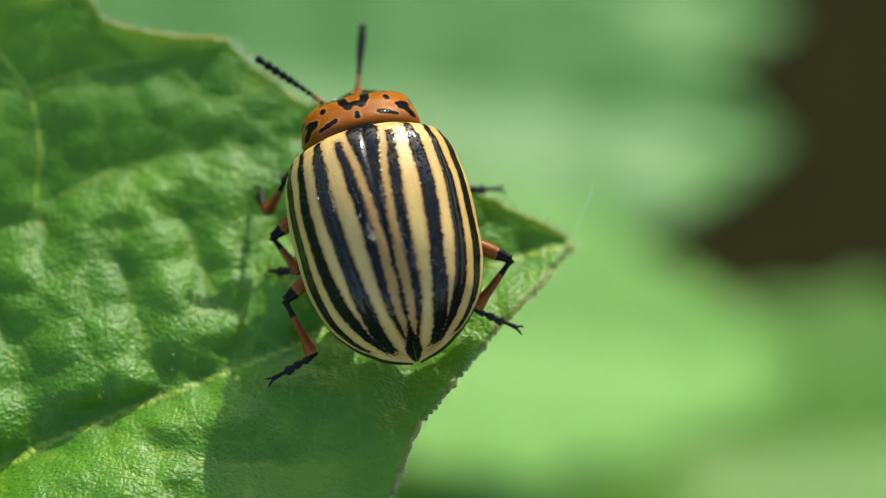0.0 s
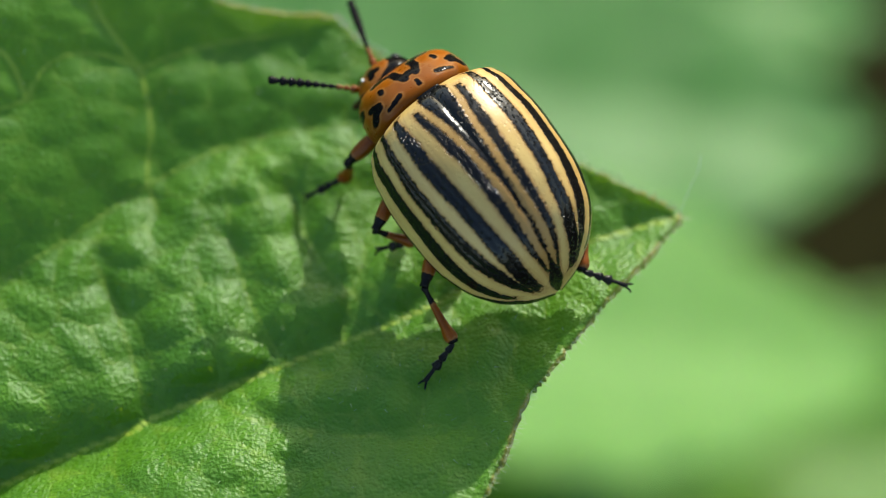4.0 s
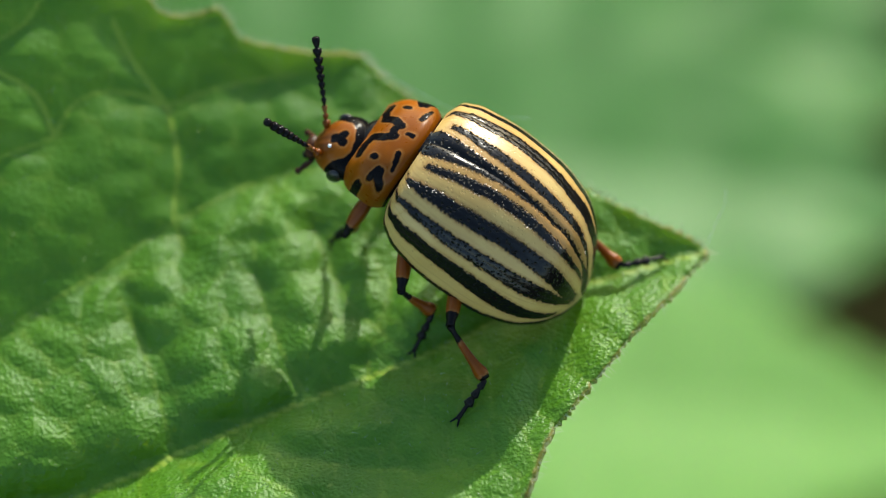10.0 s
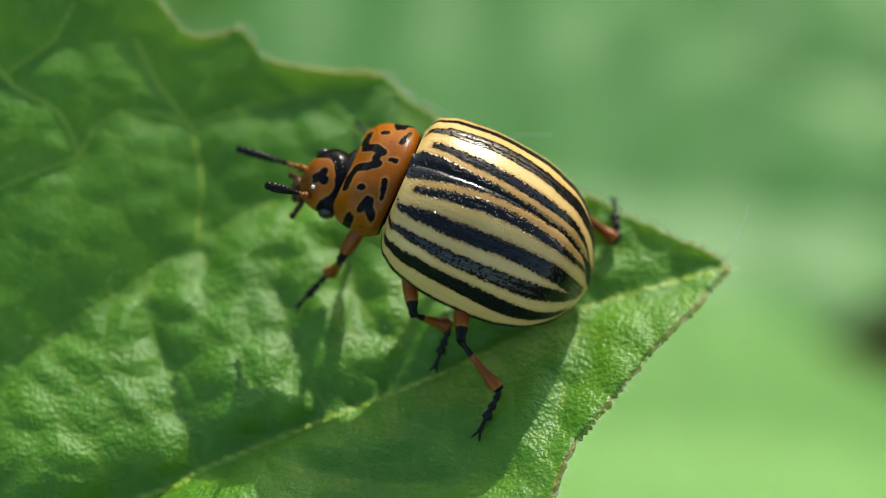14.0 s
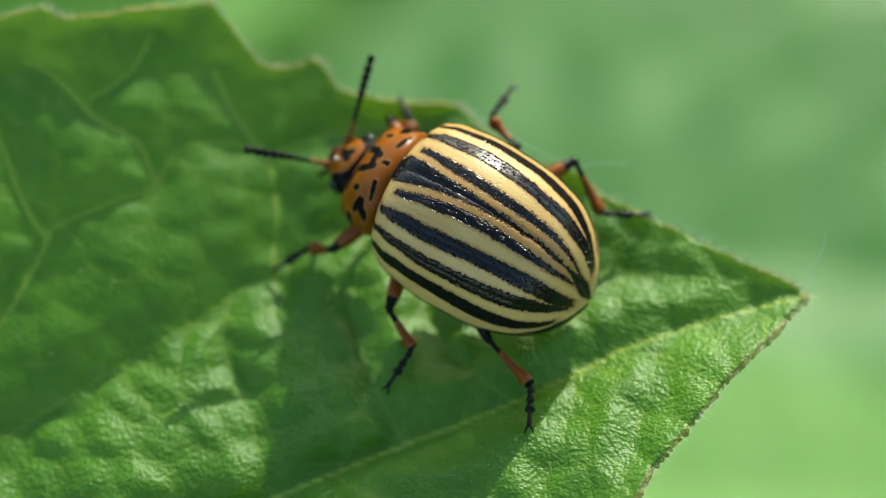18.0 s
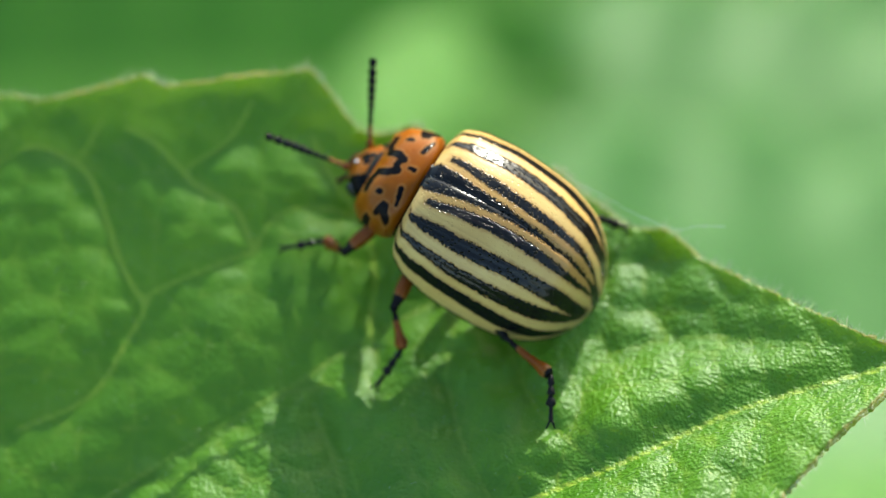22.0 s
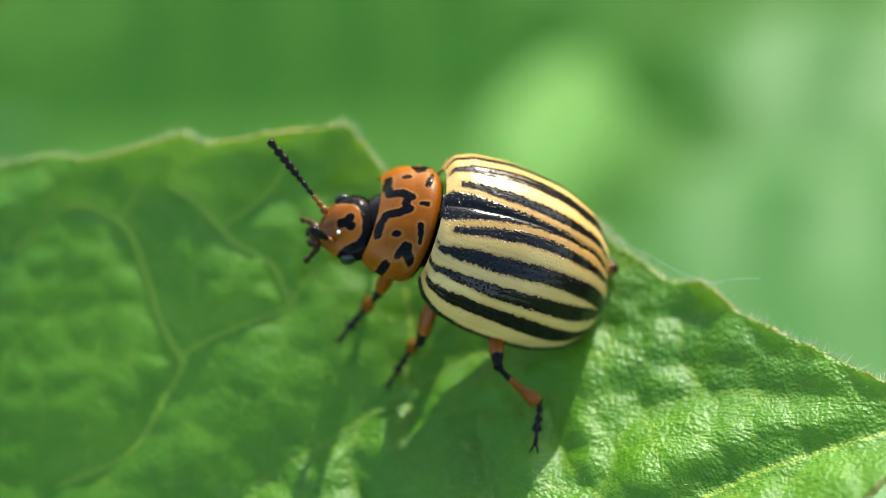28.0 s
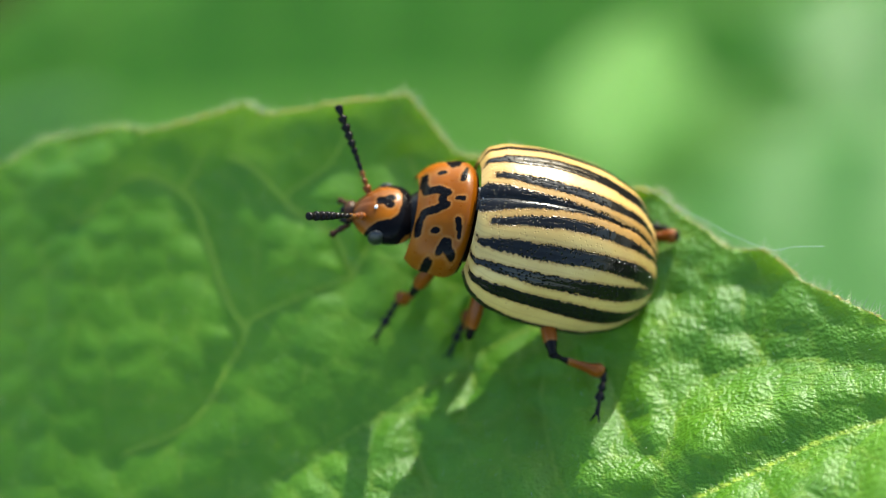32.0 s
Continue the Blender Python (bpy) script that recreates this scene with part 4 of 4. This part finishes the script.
# where each foot stands: seconds, x and y in the leaf's plan; between two places it steps
FEET = {
    "hl": [(0, -0.79, -5.23), (1, -0.79, -5.23), (2, 0.80, -6.27), (14.5, 0.80, -6.27), (16.5, 0.14, -5.44), (18, 0.14, -5.44), (19, -1.46, -4.00), (21, -1.46, -4.00), (22, -2.04, -3.31), (23, -3.58, -1.81), (32, -3.58, -1.81)],
    "ml": [(0, -0.73, -1.72), (3, -0.73, -1.72), (5.5, -0.46, -4.09), (16.5, -0.46, -4.09), (17.5, -4.24, -3.88), (19, -4.24, -3.88), (20, -6.54, -2.36), (21, -7.57, -1.61), (23, -7.57, -1.61), (24, -7.36, -0.38), (25, -8.49, 0.34), (32, -8.49, 0.34)],
    "fl": [(0, -1.03, 1.04), (1, -2.24, -1.00), (2, -2.94, -0.44), (10, -2.94, -0.44), (11, -3.51, -0.88), (13, -3.51, -0.88), (14, -4.75, -2.10), (14.5, -4.75, -2.10), (16.5, -6.08, -2.37), (17.5, -6.54, -1.73), (18, -7.91, 0.16), (20, -7.91, 0.16), (21, -8.93, 0.64), (22, -10.96, 3.25), (25, -10.96, 3.25), (27.5, -10.14, 1.86), (28, -10.14, 1.86), (29, -9.80, 1.11), (30, -10.45, -0.40), (31, -10.84, 0.88), (32, -10.84, 0.88)],
    "hr": [(0, 7.10, -3.45), (3, 7.10, -3.45), (5.5, 7.67, -0.79), (13, 7.67, -0.79), (14, 5.37, 1.78), (16.5, 5.37, 1.78), (17.5, 4.14, 2.17), (19, 4.14, 2.17), (20, 3.11, 3.15, 0.8), (21, 0.22, 4.63, 0.8), (22, 0.20, 4.05), (25, 0.20, 4.05), (27.5, -2.66, 5.10), (32, -2.66, 5.10)],
    "fr": [(0, 3.77, 3.06), (1, 2.71, 3.29), (2, 2.10, 3.38), (3, 1.63, 3.54), (4, 1.07, 3.57), (5, 0.45, 3.57), (6, -0.26, 3.36), (7, -0.67, 3.01), (8, -1.00, 2.74), (9, -1.08, 2.87), (10, -0.75, 3.39), (11, -1.03, 3.42), (12, -2.08, 5.80), (13, -2.08, 5.80), (14, -2.78, 4.32), (14.5, -2.78, 4.32), (16.5, -3.90, 6.31), (18, -3.90, 6.31), (19, -3.91, 6.89), (20, -5.92, 7.01), (21, -6.07, 6.39), (22, -6.55, 7.05), (23, -6.81, 7.38), (24, -7.04, 7.77), (25, -7.84, 7.49), (26, -8.18, 7.34), (27, -8.59, 7.05), (28, -8.87, 6.46), (29, -9.07, 5.62), (30, -9.51, 5.40), (31, -9.82, 5.36), (32, -9.74, 5.61)],
    "mr": [(0, 6.56, 1.20), (3, 6.56, 1.20), (4, 3.34, 1.74), (5, 2.93, 2.01), (6, 2.44, 2.18), (7, 2.15, 2.17), (8, 1.86, 2.08), (9, 1.78, 2.18), (10, 2.01, 2.37), (11, 1.75, 2.44), (12, 1.44, 2.43), (13, 1.17, 2.37), (14, 0.85, 2.53), (15, 0.57, 2.67), (16, 0.25, 2.78), (17, 0.01, 2.94), (18, -0.33, 5.91, 1.5), (19, -1.00, 5.18), (20, -1.00, 5.18), (21, -1.98, 5.90), (22, -3.78, 6.13), (23, -4.14, 6.28), (24, -4.43, 6.57), (25, -5.18, 6.57), (26, -5.46, 6.73), (27, -5.83, 6.87), (28, -6.12, 6.81), (29, -6.35, 6.40), (30, -6.80, 6.18), (31, -7.13, 6.01), (32, -7.06, 6.07)],
}
ANTENNA = {
    "l": [(0, 0.51, 0.42, 0.75), (0.5, 0.57, 0.41, 0.71), (1, 0.59, 0.53, 0.61), (1.5, 0.62, 0.45, 0.65), (2, 0.60, 0.56, 0.57), (2.5, 0.64, 0.27, 0.72), (3, 0.63, 0.51, 0.58), (3.5, 0.69, 0.51, 0.51), (5.5, 0.34, 0.16, 0.93), (6, 0.62, 0.17, 0.77), (6.5, 0.51, 0.22, 0.83), (7, 0.65, 0.33, 0.68), (7.5, 0.41, 0.26, 0.87), (8, 0.12, 0.13, 0.98), (8.5, 0.93, -0.03, -0.38), (9, 0.90, 0.31, 0.31), (9.5, 0.47, 0.17, 0.86), (10, 0.63, 0.12, 0.77), (11, 0.60, 0.24, 0.77), (12, 0.45, 0.28, 0.85), (13, 0.74, 0.29, 0.60), (14, 0.36, 0.16, 0.92), (14.5, 0.97, 0.24, 0.06), (16.5, 0.90, 0.44, -0.05), (17, 0.69, 0.66, 0.30), (17.5, 0.81, 0.38, 0.45), (18, 0.70, 0.49, 0.53), (19, 0.58, 0.81, 0.10), (20, 0.78, 0.57, 0.26), (21, 0.83, 0.49, 0.27), (22, 0.84, 0.40, 0.37), (23, 0.83, 0.38, 0.42), (24, 0.75, 0.32, 0.58), (25, 0.63, 0.48, 0.61), (25.5, 0.33, 0.31, 0.89), (27.5, 0.32, 0.26, 0.91), (28, 0.37, 0.16, 0.91), (29, 0.32, 0.19, 0.93), (30, 0.82, 0.52, -0.25), (31, 0.70, 0.61, 0.38), (32, 0.69, 0.60, 0.40)],
    "r": [(0, 0.86, -0.49, 0.16), (0.5, 0.39, -0.69, 0.61), (1, 0.27, -0.59, 0.76), (1.5, 0.49, -0.74, 0.46), (2, 0.97, -0.20, -0.15), (3, 0.77, -0.59, 0.22), (3.5, 0.86, -0.51, -0.08), (5.5, 0.14, -0.88, 0.46), (6, 0.32, -0.66, 0.68), (6.5, 0.11, -0.95, 0.30), (7, 0.16, -0.81, 0.57), (7.5, 0.59, -0.09, 0.81), (8, 0.52, -0.75, 0.41), (8.5, -0.01, -0.94, 0.35), (9, -0.02, -0.93, 0.37), (9.5, 0.28, -0.78, 0.56), (10, 0.35, -0.72, 0.60), (11, 0.11, -0.89, 0.44), (12, 0.86, -0.46, -0.22), (13, 0.43, -0.76, 0.48), (14, 0.77, -0.44, -0.46), (14.5, -0.01, -0.93, 0.38), (16.5, 0.24, -0.58, 0.78), (17, 0.28, -0.83, 0.48), (17.5, 0.35, -0.82, 0.45), (18, 0.26, -0.89, 0.36), (19, 0.56, -0.70, 0.46), (20, 0.68, -0.53, 0.50), (21, 0.53, -0.67, 0.52), (22, 0.48, -0.69, 0.54), (23, 0.58, -0.55, 0.60), (24, 0.52, -0.64, 0.56), (25, 0.47, -0.75, 0.47), (25.5, 0.56, -0.81, -0.17), (27.5, 0.63, -0.73, 0.25), (28, 0.60, -0.78, 0.18), (29, 0.40, -0.88, 0.25), (30, 0.27, -0.86, 0.43), (31, 0.40, -0.78, 0.49), (32, 0.66, -0.63, 0.41)],
}


HEAD = [
    (0, 30.0, 14.0, -6.0, -0.38, 0.00), (3, 28.0, 18.0, -6.0, -0.36, 0.10), (4.5, 16.0, 23.0, -3.0, -0.18, 0.22), (5.5, 7.4, 28.6, -2.3, -0.06, 0.30), (6, 6.1, 30.1, -3.2, -0.19, 0.32), (6.5, 11.5, 33.3, -4.2, -0.14, 0.34),
    (7, 14.5, 35.3, -5.0, -0.09, 0.36), (7.5, 13.8, 35.3, -5.1, -0.06, 0.38), (8, 18.4, 33.5, -5.1, 0.09, 0.40), (8.5, 10.8, 31.6, -4.4, -0.07, 0.38), (9, 10.3, 29.2, -3.8, -0.08, 0.36), (9.5, 5.7, 22.7, -2.4, -0.10, 0.34),
    (10, 1.9, 19.9, -1.1, -0.13, 0.32), (10.5, 3.9, 20.3, -0.8, -0.07, 0.32), (11, 5.1, 24.5, -1.2, -0.09, 0.32), (11.5, 3.9, 24.0, -0.7, -0.07, 0.31), (12, 3.2, 24.7, -0.7, -0.05, 0.31), (12.5, 6.5, 28.0, -2.3, 0.01, 0.31),
    (13, 13.4, 32.4, -3.4, 0.20, 0.31), (13.5, 9.5, 32.0, -4.3, -0.01, 0.30), (14, 8.5, 24.6, -4.2, -0.05, 0.30), (14.5, 9.0, 19.5, -4.5, -0.06, 0.30), (17.5, -1.7, -5.0, -2.2, -0.10, 0.00), (20, 8.0, -5.0, 1.0, -0.42, 0.03),
    (22, 16.0, -12.0, 1.0, -0.42, 0.06), (23, 20.0, -17.0, 1.0, -0.40, 0.07), (24, 14.0, -6.0, 1.0, -0.34, 0.09), (25, 3.7, 12.8, 1.6, -0.03, 0.10), (27.5, 3.0, 16.1, -3.8, -0.04, 0.30), (28, 4.0, 16.7, -3.8, -0.03, 0.29),
    (28.5, 3.5, 16.0, -3.0, -0.01, 0.29), (29, 2.7, 15.6, -3.2, 0.03, 0.28), (29.5, -0.9, 7.9, -1.9, 0.12, 0.20), (30, -5.2, -0.3, 2.5, 0.14, 0.12), (30.5, 1.0, -2.4, 5.0, 0.14, 0.11), (31, -6.5, -4.3, 8.2, 0.14, 0.11),
    (31.5, -9.9, -5.4, 11.0, 0.14, 0.11), (32, -11.0, -7.2, 12.7, 0.14, 0.10),
]        # seconds, nod, turn, roll, reach, slide
NECK = Vector((4.0, 0, 1.9))
ANKLES = {
    "hl": [(0, 0.62, -4.55), (1, 0.65, -4.66), (2, 1.86, -4.79), (3, 1.86, -4.79), (5.5, 1.77, -5.04), (6, 1.81, -4.90), (7, 1.89, -4.94), (8, 1.96, -4.94), (9, 1.87, -4.91), (10, 1.85, -4.90), (11, 1.74, -4.86), (12, 1.70, -4.81), (13, 1.72, -4.80), (14, 1.65, -4.72), (14.5, 1.66, -4.77), (16.5, 0.61, -3.91), (17.5, 0.31, -3.85), (18, 0.45, -3.73), (19, -1.30, -2.29), (20, -1.56, -2.22), (21, -1.72, -2.35), (22, -1.70, -2.09), (23, -3.51, -0.24), (24, -3.60, -0.24), (25, -3.59, -0.38), (27.5, -3.39, -0.22), (28, -3.46, -0.23), (29, -3.39, -0.18), (30, -3.44, -0.20), (31, -3.37, -0.39), (32, -3.34, -0.24)],
    "ml": [(0, -0.04, -1.89), (1, -0.18, -1.87), (3, 0.09, -1.86), (5.5, 0.17, -2.79), (6, 0.17, -2.69), (7, 0.21, -2.84), (8, 0.19, -2.96), (9, 0.21, -2.92), (10, 0.12, -2.99), (11, 0.14, -3.03), (12, 0.09, -3.02), (13, 0.02, -3.10), (14, -0.01, -2.94), (14.5, 0.01, -2.74), (16.5, -0.04, -3.73), (17.5, -3.31, -2.76), (18, -3.37, -2.63), (19, -3.42, -2.73), (20, -5.58, -1.33), (21, -6.62, -0.77), (22, -6.77, -0.61), (23, -6.64, -0.37), (24, -6.67, 1.00), (25, -7.93, 1.64), (27.5, -7.73, 1.42), (28, -7.64, 1.52), (29, -7.74, 1.38), (30, -7.72, 1.51), (31, -7.92, 1.26), (32, -8.05, 1.03)],
    "fl": [(1, -1.22, -0.21), (3, -1.79, 0.08), (5.5, -2.02, -0.11), (8, -2.49, -0.58), (9, -2.38, -0.52), (10, -2.56, -0.28), (11, -2.86, -0.61), (13, -3.14, -0.85), (14, -3.84, -1.25), (14.5, -3.58, -1.14), (16.5, -4.93, -1.29), (17.5, -5.71, -0.88), (18, -6.65, 0.76), (19, -6.13, 1.33), (20, -6.85, 1.10), (21, -7.92, 1.58), (22, -9.39, 3.29), (23, -9.18, 3.43), (24, -9.34, 3.74), (25, -9.65, 3.57), (27.5, -9.31, 2.93), (28, -9.27, 2.74), (29, -9.07, 1.99), (30, -9.85, 1.03), (31, -9.96, 1.56), (32, -10.07, 1.94)],
    "hr": [(0, 5.71, -3.08), (1, 5.66, -3.00), (2, 5.61, -3.05), (3, 5.63, -2.96), (5.5, 5.95, -1.62), (8, 6.09, -1.54), (10, 5.85, -1.56), (12, 5.86, -1.58), (13, 5.48, -1.39), (16.5, 4.34, 1.60), (17.5, 2.61, 1.85), (18, 2.60, 1.95), (19, 2.52, 1.93), (20, 1.82, 1.68), (21, -0.22, 3.92)],
}


def between(rows, t):
    """The place of a foot or ankle at a time; it lifts while it steps."""
    if t <= rows[0][0]:
        return rows[0][1].copy()
    for (t0, a), (t1, b) in zip(rows, rows[1:]):
        if t <= t1:
            f = (t - t0) / max(t1 - t0, 1e-6)
            if (b - a).length > 0.6 and t1 - t0 > 0.8:
                f = min(max((f - 0.5) * (t1 - t0) / 0.8 + 0.5, 0.0), 1.0)
            p = a.lerp(b, f)
            p.z += min(0.6, 0.3 * (b - a).length) * math.sin(math.pi * f)
            return p
    return rows[-1][1].copy()


def standing(rows, up=0.0):
    """Rows of a foot's plan as places on the blade."""
    return [(r[0], Vector(on_leaf(r[1], r[2])) + Vector((0, 0, up + (r[3] if len(r) > 3 else 0)))) for r in rows]


def head_at(t):
    nod, turn, roll, reach, slide = (np.interp(t, [r[0] for r in HEAD], [r[i] for r in HEAD]) for i in (1, 2, 3, 4, 5))
    return Matrix.Translation((NECK + Vector((reach, slide, -0.25))) * MM) @ pose(0, 0, 0, roll, nod, turn) @ Matrix.Translation(-NECK * MM)


def motions():
    walk(beetle, BODY)
    times = [i * 0.25 for i in range(129)]
    poses = {t: body_at(t) for t in times}
    for key, (hip, lf, lt) in LEGS.items():
        femur, tibia, tarsus = legs[key]
        side = 1 if hip[1] > 0 else -1
        rf, rt, rz = [], [], []
        feet = standing(FEET[key], 0.05)
        joints = standing(ANKLES[key], 0.62) if key in ANKLES else None
        for t in times:
            m = poses[t]
            inv = m.inverted()
            tip = inv @ (between(feet, t) * MM) / MM
            h = Vector(hip)
            out = Vector((tip.x - h.x, tip.y - h.y, 0))
            away = out.normalized() if out.length > 0.3 else Vector((0, side, 0))
            away = (away + Vector((0.35 if key[0] == "f" else -0.35 if key[0] == "h" else 0.0, 0, 0))).normalized()
            ankle = tip - away * 1.3 + Vector((0, 0, 0.5))
            if joints:
                back = inv @ (between(joints, t) * MM) / MM - tip
                if back.length > 0.4:
                    ankle = tip + back.normalized() * 1.62
            bend = Vector((0.0, 0.9 * side, 0.12) if side > 0 or key == "hr" else (0.7 if key == "fr" else -0.8, 0.35 * side, 0.0))
            if key == "hr":
                bend = bend.lerp(Vector((-0.7, 0.5, -0.3)), min(max((t - 20.5) / 1.0, 0.0), 1.0))
            if key == "hl":
                bend = bend.lerp(Vector((-0.15, 0.85, 0.12)), min(max((t - 24.5) / 2.0, 0.0), 1.0))
            if (ankle - h).length > lf + lt - 0.05:
                ankle = h + (ankle - h).normalized() * (lf + lt - 0.05)
                tip = ankle + (tip - ankle).normalized() * 1.62
            knee = solve_leg(h, ankle, lf, lt, bend)
            mf = basis(h, knee - h, (0, 0, 1))
            fi = mf.inverted()
            rf.append((t, mf))
            rt.append((t, fi @ basis(knee, ankle - knee, (0, 0, 1))))
            rz.append((t, fi @ basis(ankle, tip - ankle, (0, 0, 1))))
        walk(femur, rf)
        walk(tibia, rt)
        walk(tarsus, rz)
    walk(head, [(t, head_at(t)) for t in times])
    for key, s in (("l", 1), ("r", -1)):
        root = Vector((5.38, 0.44 * s, 1.60))
        walk(antennae[key], [(t, basis(root, (dx, dy, dz), (0, 0, 1))) for t, dx, dy, dz in ANTENNA[key]])


motions()
